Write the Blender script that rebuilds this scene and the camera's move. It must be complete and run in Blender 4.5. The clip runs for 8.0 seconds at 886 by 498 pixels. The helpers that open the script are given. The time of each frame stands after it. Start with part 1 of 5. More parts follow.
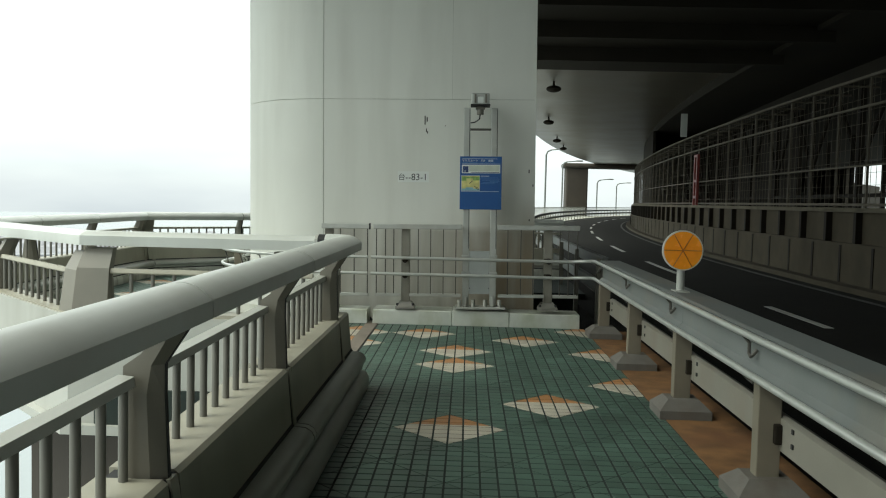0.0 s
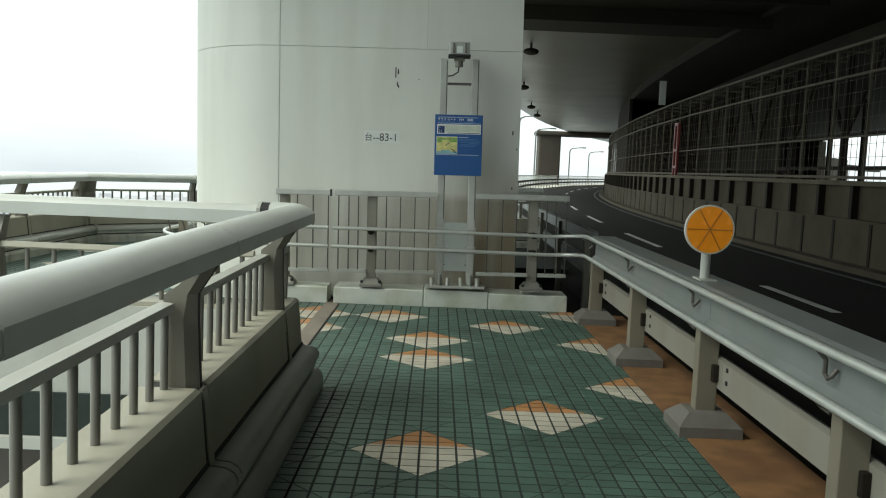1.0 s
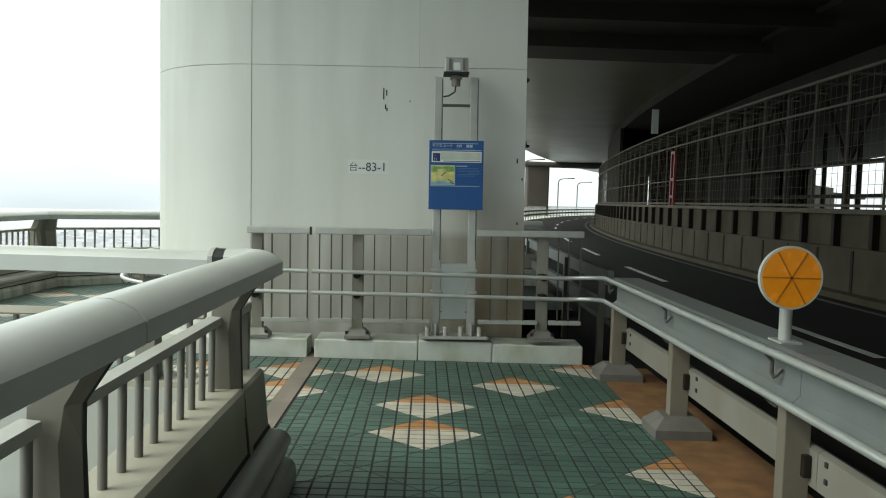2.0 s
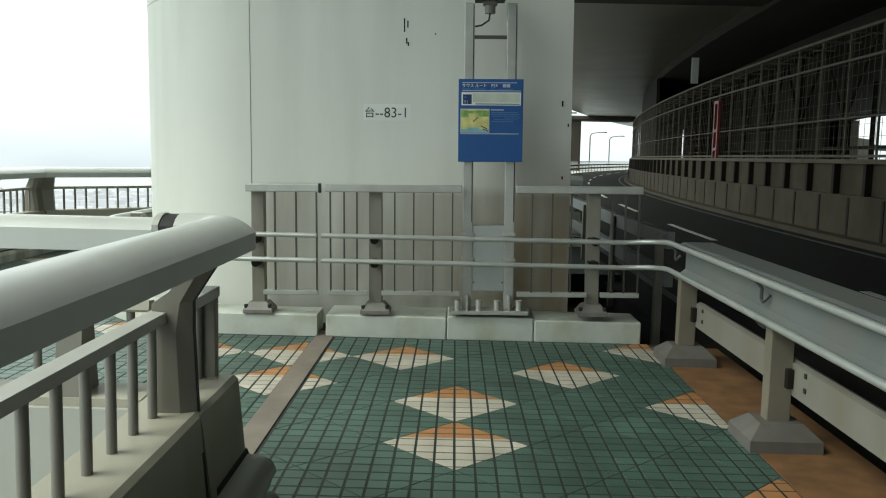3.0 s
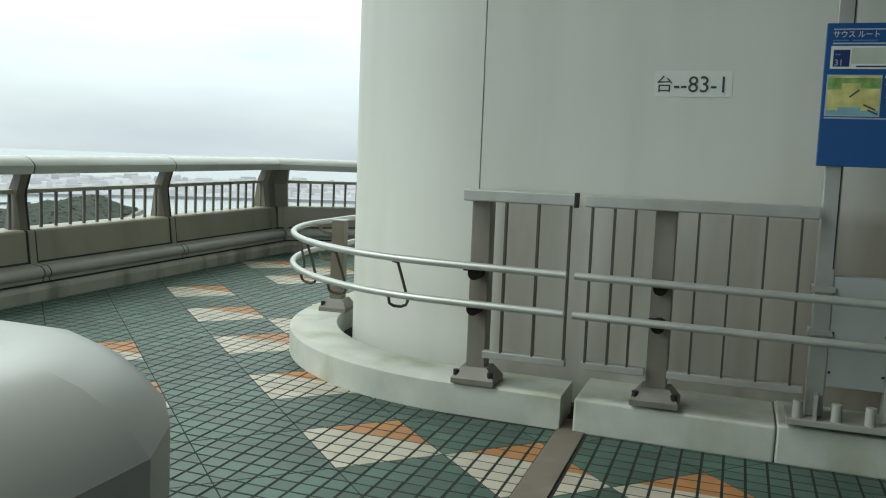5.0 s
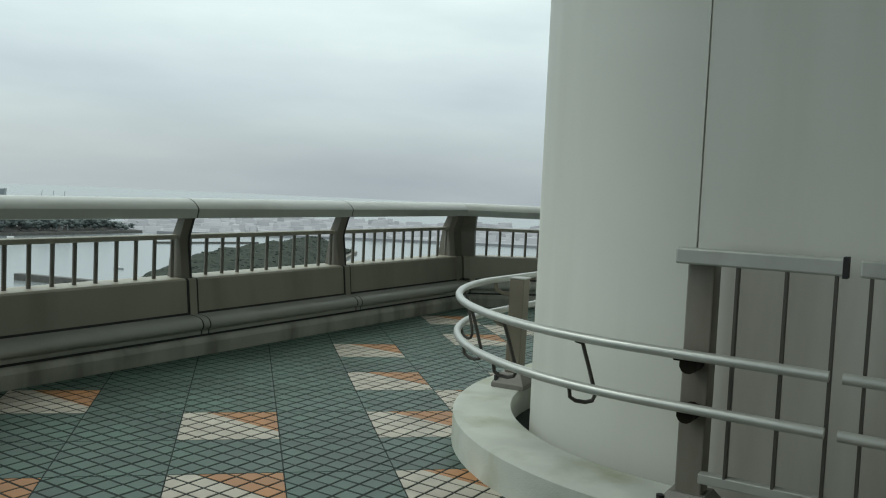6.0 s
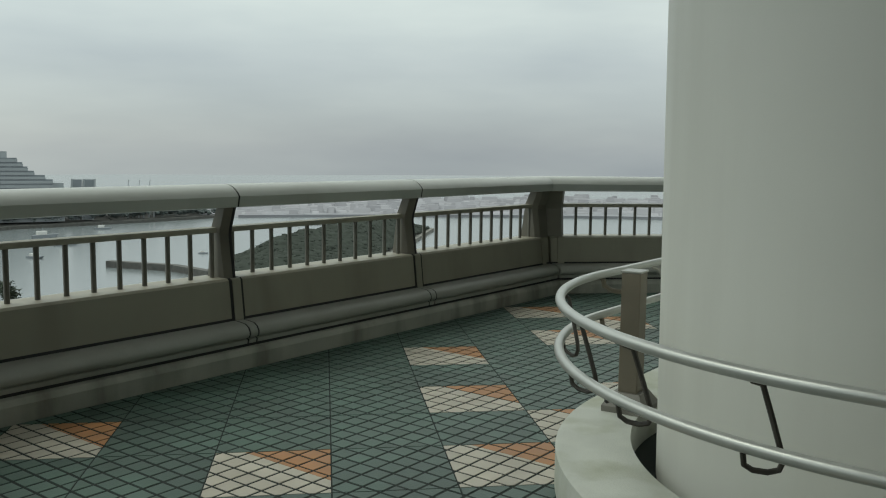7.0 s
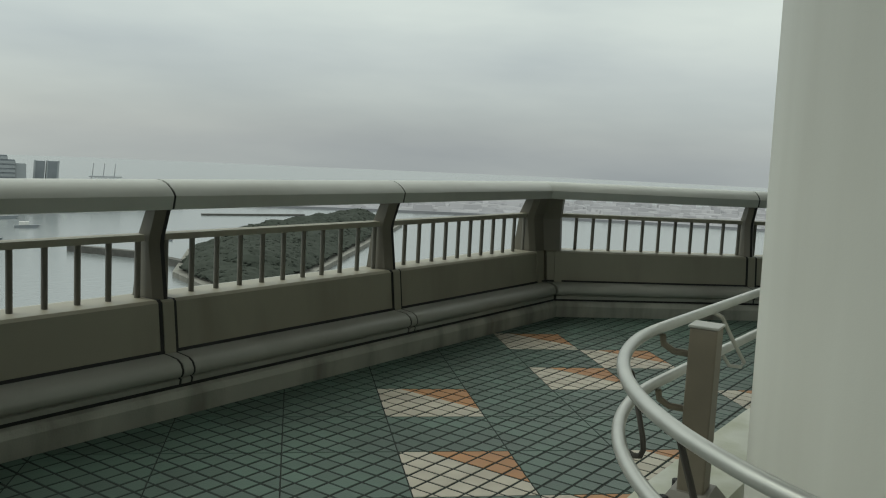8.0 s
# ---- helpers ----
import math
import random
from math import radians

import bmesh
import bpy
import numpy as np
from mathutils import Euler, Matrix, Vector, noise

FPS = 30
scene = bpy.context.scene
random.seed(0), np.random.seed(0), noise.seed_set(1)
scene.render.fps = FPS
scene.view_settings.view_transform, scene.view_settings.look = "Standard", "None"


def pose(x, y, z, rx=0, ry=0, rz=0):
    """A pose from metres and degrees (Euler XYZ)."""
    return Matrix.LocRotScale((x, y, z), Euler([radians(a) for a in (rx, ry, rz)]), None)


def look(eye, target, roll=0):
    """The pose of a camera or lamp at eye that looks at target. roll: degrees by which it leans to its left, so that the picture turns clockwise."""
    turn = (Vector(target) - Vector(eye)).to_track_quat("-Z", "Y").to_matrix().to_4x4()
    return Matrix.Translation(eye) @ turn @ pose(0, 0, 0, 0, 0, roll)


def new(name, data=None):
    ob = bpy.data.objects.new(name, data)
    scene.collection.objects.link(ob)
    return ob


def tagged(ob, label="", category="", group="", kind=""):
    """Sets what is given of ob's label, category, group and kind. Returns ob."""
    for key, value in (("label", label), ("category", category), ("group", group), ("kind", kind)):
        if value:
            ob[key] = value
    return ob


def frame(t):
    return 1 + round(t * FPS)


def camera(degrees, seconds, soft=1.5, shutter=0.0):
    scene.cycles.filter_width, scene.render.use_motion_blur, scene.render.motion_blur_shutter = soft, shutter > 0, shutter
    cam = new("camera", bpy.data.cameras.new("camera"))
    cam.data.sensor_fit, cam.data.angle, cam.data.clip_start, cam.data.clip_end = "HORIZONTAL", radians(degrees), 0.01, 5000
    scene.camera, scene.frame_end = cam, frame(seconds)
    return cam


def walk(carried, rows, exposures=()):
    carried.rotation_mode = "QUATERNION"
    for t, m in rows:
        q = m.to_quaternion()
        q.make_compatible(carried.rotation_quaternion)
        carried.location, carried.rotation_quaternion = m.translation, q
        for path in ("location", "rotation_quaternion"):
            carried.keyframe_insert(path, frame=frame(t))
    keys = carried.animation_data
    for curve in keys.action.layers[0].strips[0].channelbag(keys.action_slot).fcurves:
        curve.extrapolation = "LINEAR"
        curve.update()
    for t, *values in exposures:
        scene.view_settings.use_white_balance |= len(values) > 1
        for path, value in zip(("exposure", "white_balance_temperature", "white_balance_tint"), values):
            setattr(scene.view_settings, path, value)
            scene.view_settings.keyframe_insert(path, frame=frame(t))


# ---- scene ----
cam = camera(54.1, 8.0, soft=1.1)
PATH = [
    (0, (0.043, 3.179, 1.626), (-0.012, 5.175, 1.514), 1.4),
    (0.5, (0.02, 3.868, 1.59), (0.029, 5.863, 1.441), 0.8),
    (1, (-0.01, 4.514, 1.603), (0.007, 6.506, 1.416), 2.4),
    (1.5, (-0.057, 5.175, 1.608), (-0.059, 7.17, 1.465), 2.7),
    (1.7, (-0.074, 5.41, 1.616), (-0.035, 7.407, 1.513), 1.7),
    (2.8, (-0.095, 6.86, 1.577), (-0.066, 8.85, 1.379), 2.3),
    (3, (-0.086, 7.105, 1.565), (-0.11, 9.094, 1.35), 1.3),
    (3.3, (-0.125, 7.545, 1.533), (-0.187, 9.535, 1.345), 2.0),
    (3.5, (-0.108, 7.804, 1.524), (-0.291, 9.787, 1.336), 2.1),
    (4, (-0.112, 8.476, 1.517), (-0.345, 10.454, 1.34), 1.3),
    (4.2, (-0.145, 8.76, 1.512), (-0.47, 10.726, 1.347), 2.4),
    (4.5, (-0.254, 9.155, 1.509), (-0.767, 11.084, 1.391), 1.0),
    (4.7, (-0.316, 9.408, 1.512), (-0.857, 11.322, 1.301), 1.7),
    (5.8, (-0.71, 10.745, 1.517), (-1.699, 12.473, 1.32), 3.4),
    (6, (-0.789, 10.937, 1.5), (-1.85, 12.625, 1.346), 3.1),
    (6.5, (-1.133, 11.449, 1.471), (-2.394, 12.994, 1.331), 1.3),
    (7, (-1.497, 11.927, 1.478), (-2.699, 13.511, 1.261), 0.7),
    (7.4, (-1.834, 12.319, 1.461), (-3.109, 13.845, 1.249), 0.8),
    (7.5, (-1.922, 12.412, 1.46), (-3.193, 13.944, 1.262), 1.5),
    (8, (-2.361, 12.852, 1.486), (-3.502, 14.48, 1.263), 3.0),
]
walk(cam, [(t, look(eye, target, roll)) for t, eye, target, roll in PATH],
     exposures=[(0.0, 1.08, 6700, -3), (1.5, 1.28, 6600, -3), (3.5, 1.26, 6500, -4), (4.5, 1.14, 6400, -4), (4.7, 1.06, 6400, -4), (5.8, 0.30, 6300, -4), (6.5, 0.06, 6350, -4), (7.2, -0.07, 6650, -3), (8.0, -0.08, 6750, -3)])

# ---- world and light ----
world = bpy.data.worlds.new("overcast")
scene.world = world
world.use_nodes = True
wn, wl = world.node_tree.nodes, world.node_tree.links
wn.clear()
w_out, w_bg = wn.new("ShaderNodeOutputWorld"), wn.new("ShaderNodeBackground")
w_tc, w_sep = wn.new("ShaderNodeTexCoord"), wn.new("ShaderNodeSeparateXYZ")
w_ramp, w_map = wn.new("ShaderNodeValToRGB"), wn.new("ShaderNodeMapping")
w_noise, w_mix, w_cl = wn.new("ShaderNodeTexNoise"), wn.new("ShaderNodeMix"), wn.new("ShaderNodeValToRGB")
w_sky = wn.new("ShaderNodeTexSky")
w_sky.sky_type, w_sky.sun_disc = "NISHITA", False
w_sky.sun_elevation, w_sky.sun_rotation = radians(57), radians(-100)
w_add, w_sc = wn.new("ShaderNodeMix"), wn.new("ShaderNodeVectorMath")
el = w_ramp.color_ramp
el.elements[0].position, el.elements[0].color = 0.47, (0.41, 0.43, 0.465, 1)
el.elements[1].position, el.elements[1].color = 0.92, (1.20, 1.22, 1.22, 1)
for p, c in ((0.50, (0.435, 0.45, 0.495, 1)), (0.55, (0.54, 0.555, 0.60, 1)), (0.60, (0.76, 0.785, 0.79, 1)), (0.70, (1.20, 1.215, 1.22, 1))):
    e = el.elements.new(p)
    e.color = c
w_half = wn.new("ShaderNodeMath")
w_half.operation, w_half.inputs[1].default_value, w_half.inputs[2].default_value = "MULTIPLY_ADD", 0.5, 0.5
w_map.inputs["Scale"].default_value = (1.0, 1.0, 4.5)
w_noise.inputs["Scale"].default_value, w_noise.inputs["Detail"].default_value = 1.7, 5.0
w_cl.color_ramp.elements[0].position, w_cl.color_ramp.elements[0].color = 0.32, (0.80, 0.815, 0.87, 1)
w_cl.color_ramp.elements[1].position, w_cl.color_ramp.elements[1].color = 0.68, (1.20, 1.19, 1.17, 1)
w_mix.data_type, w_mix.blend_type = "RGBA", "MULTIPLY"
w_mix.inputs["Factor"].default_value = 1.0
w_add.data_type, w_add.blend_type = "RGBA", "MIX"
w_add.inputs["Factor"].default_value = 0.12
w_sc.operation = "SCALE"
w_sc.inputs["Scale"].default_value = 0.12
wl.new(w_tc.outputs["Generated"], w_sep.inputs[0])
wl.new(w_sep.outputs["Z"], w_half.inputs[0])
wl.new(w_half.outputs[0], w_ramp.inputs[0])
wl.new(w_tc.outputs["Generated"], w_map.inputs[0])
wl.new(w_map.outputs[0], w_noise.inputs["Vector"])
wl.new(w_noise.outputs["Fac"], w_cl.inputs[0])
wl.new(w_ramp.outputs[0], w_mix.inputs[6])
wl.new(w_cl.outputs[0], w_mix.inputs[7])
wl.new(w_sky.outputs[0], w_sc.inputs[0])
wl.new(w_mix.outputs[2], w_add.inputs[6])
wl.new(w_sc.outputs[0], w_add.inputs[7])
wl.new(w_add.outputs[2], w_bg.inputs["Color"])
w_bg.inputs["Strength"].default_value = 1.0
wl.new(w_bg.outputs[0], w_out.inputs[0])

sun = new("sun", bpy.data.lights.new("sun", "SUN"))
sun.data.energy, sun.data.angle, sun.data.color = 1.05, radians(35), (1.0, 0.97, 0.93)
sun.matrix_world = look((-21, 2, 33), (0, 10, 0))


# ---- materials ----
def mat(name, color, rough=0.5, metal=0.0, vary=0.15, scale=3.0, grain=60.0, bump=0.05, stain=None, stain_amount=0.4,
        stain_scale=(2.0, 2.0, 0.6), piece=0.0, specular=0.5):
    """A procedural surface: base colour varied at two scales, an optional stain colour, fine bump."""
    m = bpy.data.materials.new(name)
    m.use_nodes = True
    n, l = m.node_tree.nodes, m.node_tree.links
    b = n["Principled BSDF"]
    b.inputs["Metallic"].default_value = metal
    b.inputs["Specular IOR Level"].default_value = specular
    geo = n.new("ShaderNodeNewGeometry")
    big, fine = n.new("ShaderNodeTexNoise"), n.new("ShaderNodeTexNoise")
    big.inputs["Scale"].default_value, big.inputs["Detail"].default_value = scale, 6
    fine.inputs["Scale"].default_value, fine.inputs["Detail"].default_value = grain, 3
    l.new(geo.outputs["Position"], big.inputs["Vector"])
    l.new(geo.outputs["Position"], fine.inputs["Vector"])
    r = n.new("ShaderNodeValToRGB")
    r.color_ramp.elements[0].position, r.color_ramp.elements[1].position = 0.3, 0.7
    r.color_ramp.elements[0].color = (*[c * (1 - vary) for c in color], 1)
    r.color_ramp.elements[1].color = (*[min(1, c * (1 + vary)) for c in color], 1)
    l.new(big.outputs["Fac"], r.inputs[0])
    col = r.outputs[0]
    if stain:
        mp, sn, sr, mx = n.new("ShaderNodeMapping"), n.new("ShaderNodeTexNoise"), n.new("ShaderNodeValToRGB"), n.new("ShaderNodeMix")
        mp.inputs["Scale"].default_value = stain_scale
        sn.inputs["Scale"].default_value, sn.inputs["Detail"].default_value = 1.0, 8
        l.new(geo.outputs["Position"], mp.inputs[0])
        l.new(mp.outputs[0], sn.inputs["Vector"])
        sr.color_ramp.elements[0].position, sr.color_ramp.elements[1].position = 0.48, 0.72
        sr.color_ramp.elements[0].color, sr.color_ramp.elements[1].color = (0, 0, 0, 1), (stain_amount,) * 3 + (1,)
        l.new(sn.outputs["Fac"], sr.inputs[0])
        mx.data_type = "RGBA"
        l.new(sr.outputs[0], mx.inputs["Factor"])
        l.new(col, mx.inputs[6])
        mx.inputs[7].default_value = (*stain, 1)
        col = mx.outputs[2]
    if piece:
        info, hs, mr = n.new("ShaderNodeNewGeometry"), n.new("ShaderNodeHueSaturation"), n.new("ShaderNodeMapRange")
        oi, ad, fr = n.new("ShaderNodeObjectInfo"), n.new("ShaderNodeMath"), n.new("ShaderNodeMath")
        ad.operation, fr.operation = "ADD", "FRACT"
        l.new(info.outputs["Random Per Island"], ad.inputs[0])
        l.new(oi.outputs["Random"], ad.inputs[1])
        l.new(ad.outputs[0], fr.inputs[0])
        l.new(fr.outputs[0], mr.inputs[0])
        mr.inputs["To Min"].default_value, mr.inputs["To Max"].default_value = 1 - piece, 1 + piece
        l.new(mr.outputs[0], hs.inputs["Value"])
        l.new(col, hs.inputs["Color"])
        col = hs.outputs[0]
    l.new(col, b.inputs["Base Color"])
    rr = n.new("ShaderNodeMapRange")
    rr.inputs["To Min"].default_value, rr.inputs["To Max"].default_value = max(0.02, rough - 0.1), min(1, rough + 0.1)
    l.new(big.outputs["Fac"], rr.inputs[0])
    l.new(rr.outputs[0], b.inputs["Roughness"])
    if bump:
        bp = n.new("ShaderNodeBump")
        bp.inputs["Strength"].default_value, bp.inputs["Distance"].default_value = bump, 0.01
        l.new(fine.outputs["Fac"], bp.inputs["Height"])
        l.new(bp.outputs[0], b.inputs["Normal"])
    return m


PAINT = mat("pale_grey_paint", (0.42, 0.42, 0.38), 0.42, vary=0.05, scale=1.5, bump=0.03, stain=(0.22, 0.20, 0.16), stain_amount=0.35)
RAIL = mat("handrail_paint", (0.52, 0.535, 0.50), 0.36, vary=0.05, scale=2.0, bump=0.02, stain=(0.30, 0.29, 0.25), stain_amount=0.3)
PANEL = mat("panel_paint", (0.34, 0.322, 0.255), 0.5, vary=0.06, scale=1.2, bump=0.03, stain=(0.20, 0.18, 0.14), stain_amount=0.4, stain_scale=(3, 3, 0.7))
# The parapet's pale paint, darkened so the colour carries the posts' shade.
POST = mat("shaded_post_paint", (0.17, 0.157, 0.126), 0.42, vary=0.08, scale=3, stain=(0.13, 0.135, 0.105), stain_amount=0.4)
BLACK = mat("black_rubber", (0.02, 0.02, 0.02), 0.7, vary=0.2)
CONC = mat("pale_concrete", (0.56, 0.575, 0.515), 0.85, vary=0.10, scale=4, grain=120, bump=0.25, stain=(0.33, 0.345, 0.22), stain_amount=0.75, stain_scale=(3.0, 3.0, 2.0))
CONC_D = mat("grey_concrete", (0.47, 0.468, 0.41), 0.88, vary=0.14, scale=3, grain=110, bump=0.3, stain=(0.13, 0.12, 0.09), stain_amount=0.7, stain_scale=(4, 4, 0.8))
COLUMN = mat("tower_paint", (0.705, 0.708, 0.645), 0.6, vary=0.035, scale=0.8, grain=200, bump=0.04, stain=(0.46, 0.45, 0.385), stain_amount=0.28, stain_scale=(2.6, 2.6, 0.3))
STEEL = mat("galvanised_steel", (0.45, 0.455, 0.42), 0.42, metal=0.35, vary=0.10, scale=6, bump=0.04, stain=(0.25, 0.2, 0.15), stain_amount=0.3)
TUBE = mat("tube_steel", (0.52, 0.53, 0.495), 0.34, metal=0.45, vary=0.07, scale=8, bump=0.03)
BEAM = mat("guard_rail_steel", (0.185, 0.198, 0.19), 0.5, metal=0.2, vary=0.10, scale=3, bump=0.05, stain=(0.25, 0.22, 0.17), stain_amount=0.5)
RUST = mat("rusty_plate", (0.21, 0.105, 0.04), 0.85, vary=0.35, scale=5, grain=80, bump=0.3, stain=(0.16, 0.07, 0.03), stain_amount=0.8, stain_scale=(3, 2, 3))
STRIP = mat("joint_plate", (0.24, 0.205, 0.17), 0.6, metal=0.2, vary=0.15, scale=6, bump=0.08, stain=(0.12, 0.10, 0.08), stain_amount=0.4)
T_TEAL = mat("teal_tile", (0.070, 0.120, 0.094), 0.45, vary=0.22, scale=2.2, grain=90, bump=0.14, piece=0.19, stain=(0.038, 0.062, 0.050), stain_amount=0.75, stain_scale=(1.2, 1.2, 1))
T_CREAM = mat("cream_tile", (0.50, 0.46, 0.38), 0.5, vary=0.12, scale=5, grain=90, bump=0.10, piece=0.08, stain=(0.38, 0.33, 0.26), stain_amount=0.5, stain_scale=(4, 4, 1))
T_ORANGE = mat("orange_tile", (0.42, 0.20, 0.075), 0.5, vary=0.14, scale=5, grain=90, bump=0.10, piece=0.10, stain=(0.33, 0.17, 0.08), stain_amount=0.5, stain_scale=(4, 4, 1))
GROUT = mat("dark_grout", (0.018, 0.026, 0.022), 0.9, vary=0.2, scale=8, bump=0.2)
BLUE = mat("blue_sign_enamel", (0.010, 0.078, 0.26), 0.35, vary=0.04, bump=0.0)
WHITE = mat("white_print", (0.72, 0.74, 0.70), 0.45, vary=0.03, bump=0.0)
SOFT_BLUE = mat("faded_print", (0.10, 0.22, 0.45), 0.45, vary=0.05, bump=0.0)
NAVY = mat("navy_print", (0.01, 0.03, 0.12), 0.4, vary=0.03, bump=0.0)
MAP_Y = mat("map_yellow", (0.62, 0.58, 0.22), 0.45, vary=0.3, scale=14, bump=0.0)
MAP_G = mat("map_green", (0.22, 0.36, 0.10), 0.45, vary=0.4, scale=25, bump=0.0)
PALE = mat("pale_print", (0.40, 0.46, 0.56), 0.45, vary=0.05, bump=0.0)
PANEL_G = mat("faded_panel_print", (0.52, 0.56, 0.48), 0.45, vary=0.08, scale=12, bump=0.0)
MAP_B = mat("map_blue", (0.22, 0.42, 0.48), 0.45, vary=0.2, scale=20, bump=0.0)
INK = mat("black_ink", (0.05, 0.05, 0.05), 0.6, vary=0.1, bump=0.0)
AMBER = mat("amber_reflector", (0.92, 0.31, 0.010), 0.25, vary=0.06, scale=20, bump=0.0)
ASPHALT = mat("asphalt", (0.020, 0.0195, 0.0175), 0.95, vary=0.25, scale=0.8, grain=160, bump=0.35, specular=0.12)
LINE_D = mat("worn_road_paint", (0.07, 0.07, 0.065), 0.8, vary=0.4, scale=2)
LINE = mat("road_paint", (0.50, 0.50, 0.47), 0.7, vary=0.15, scale=6)
# Khaki concrete set well below its tone; deck shade is in the colour.
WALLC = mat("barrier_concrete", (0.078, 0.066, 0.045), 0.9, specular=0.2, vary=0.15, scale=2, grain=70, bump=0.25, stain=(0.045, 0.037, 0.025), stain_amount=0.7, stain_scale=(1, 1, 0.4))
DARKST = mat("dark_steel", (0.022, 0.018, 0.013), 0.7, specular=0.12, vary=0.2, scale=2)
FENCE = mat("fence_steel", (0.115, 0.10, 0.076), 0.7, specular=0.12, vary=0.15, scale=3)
REDP = mat("red_paint", (0.17, 0.018, 0.012), 0.5, vary=0.12, scale=3)
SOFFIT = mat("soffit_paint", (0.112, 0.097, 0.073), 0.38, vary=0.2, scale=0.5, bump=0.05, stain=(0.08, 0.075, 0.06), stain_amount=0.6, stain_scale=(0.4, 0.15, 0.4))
# Darker copy of the soffit: the shade under the deck is in its colour.
SOFFIT_SHADE = mat("deck_shade_dark", (0.032, 0.028, 0.022), 0.8, specular=0.08, vary=0.2, scale=0.5)
LEAF = mat("evergreen_leaves", (0.034, 0.046, 0.030), 0.7, vary=0.4, scale=0.2, piece=0.3, bump=0)
LEAF_I = mat("island_leaves", (0.038, 0.045, 0.037), 0.95, vary=0.25, scale=0.35, grain=1.2, bump=0, specular=0.1)
# Lightened and bluish: distance haze is put into the leaf colour.
LEAF_FAR = mat("hazed_woodland", (0.085, 0.105, 0.10), 0.9, vary=0.25, scale=0.02, bump=0)
BARK = mat("bark", (0.10, 0.08, 0.06), 0.9, vary=0.3, scale=2)
STONE = mat("sea_wall_stone", (0.17, 0.168, 0.148), 0.9, vary=0.3, scale=0.4, bump=0.3)
DSTONE = mat("wet_stone", (0.085, 0.085, 0.078), 0.9, vary=0.3, scale=0.4, bump=0.3)
GRASS = mat("grass", (0.16, 0.20, 0.06), 0.9, vary=0.3, scale=0.3)
# These four far-shore tones carry the distance haze in their base colour.
BLDG = mat("hazed_building", (0.30, 0.325, 0.34), 0.7, vary=0.08, scale=0.05, bump=0)
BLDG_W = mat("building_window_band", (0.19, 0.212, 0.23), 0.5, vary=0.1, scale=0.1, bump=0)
QUAY = mat("hazed_quay", (0.255, 0.258, 0.275), 0.95, vary=0.12, scale=0.01, bump=0, specular=0.1)
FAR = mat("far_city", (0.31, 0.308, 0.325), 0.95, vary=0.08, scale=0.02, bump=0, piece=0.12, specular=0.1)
PIERC = mat("dark_pier_concrete", (0.042, 0.034, 0.025), 0.9, vary=0.15, scale=0.6, grain=20, bump=0.2, stain=(0.026, 0.021, 0.015), stain_amount=0.5, stain_scale=(0.5, 0.5, 0.2))
# Mid-grey fence bars set dark: their backlit shade is in the colour.
FBAR = mat("fence_bar_steel", (0.085, 0.078, 0.066), 0.5, metal=0.2, vary=0.15, scale=4)
FOOT = mat("cast_foot_steel", (0.22, 0.21, 0.185), 0.5, metal=0.3, vary=0.15, scale=8)
FOOTC = mat("foot_concrete", (0.145, 0.135, 0.118), 0.85, vary=0.15, scale=5, grain=110, bump=0.3, stain=(0.10, 0.08, 0.06), stain_amount=0.6, stain_scale=(5, 5, 1))
# Parapet paint darkened: the balusters' backlit shade is in the colour.
SLIM = mat("shaded_baluster_paint", (0.155, 0.15, 0.13), 0.42, vary=0.08, scale=4, bump=0.03, stain=(0.18, 0.16, 0.13), stain_amount=0.4)
FPOST = mat("fence_post_paint", (0.25, 0.235, 0.195), 0.5, vary=0.12, scale=4, bump=0.05, stain=(0.15, 0.12, 0.09), stain_amount=0.6, stain_scale=(5, 5, 1.2))
GPOST = mat("guard_post_paint", (0.20, 0.175, 0.13), 0.5, vary=0.12, scale=4, bump=0.05, stain=(0.17, 0.14, 0.10), stain_amount=0.5)
PALE_RIM = mat("pale_rim", (0.52, 0.50, 0.45), 0.5, vary=0.08, scale=8)
LOWER = mat("beige_plate_paint", (0.24, 0.226, 0.188), 0.5, vary=0.08, scale=4, bump=0.04, stain=(0.2, 0.15, 0.1), stain_amount=0.4)
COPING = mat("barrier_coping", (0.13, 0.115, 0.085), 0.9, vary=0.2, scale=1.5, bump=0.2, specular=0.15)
# Lightened bluish grey holds the haze over the cranes.
CRANE = mat("hazed_crane", (0.42, 0.44, 0.46), 0.9, vary=0.05, bump=0, specular=0.1)
BOXP = mat("cover_box_paint", (0.37, 0.39, 0.375), 0.45, vary=0.06, scale=5, bump=0.03, stain=(0.25, 0.24, 0.2), stain_amount=0.3)
RIND = mat("boat_white", (0.6, 0.6, 0.58), 0.5)

WATER = bpy.data.materials.new("sea_water")
WATER.use_nodes = True
_n, _l = WATER.node_tree.nodes, WATER.node_tree.links
_b = _n["Principled BSDF"]
_b.inputs["Base Color"].default_value, _b.inputs["Roughness"].default_value = (0.17, 0.19, 0.195, 1), 0.22
_g, _m, _w, _bp = _n.new("ShaderNodeNewGeometry"), _n.new("ShaderNodeMapping"), _n.new("ShaderNodeTexNoise"), _n.new("ShaderNodeBump")
_m.inputs["Scale"].default_value = (0.25, 0.12, 0.2)
_w.inputs["Scale"].default_value, _w.inputs["Detail"].default_value = 1.0, 6
_bp.inputs["Strength"].default_value, _bp.inputs["Distance"].default_value = 0.22, 0.5
_l.new(_g.outputs["Position"], _m.inputs[0])
_l.new(_m.outputs[0], _w.inputs["Vector"])
_l.new(_w.outputs["Fac"], _bp.inputs["Height"])
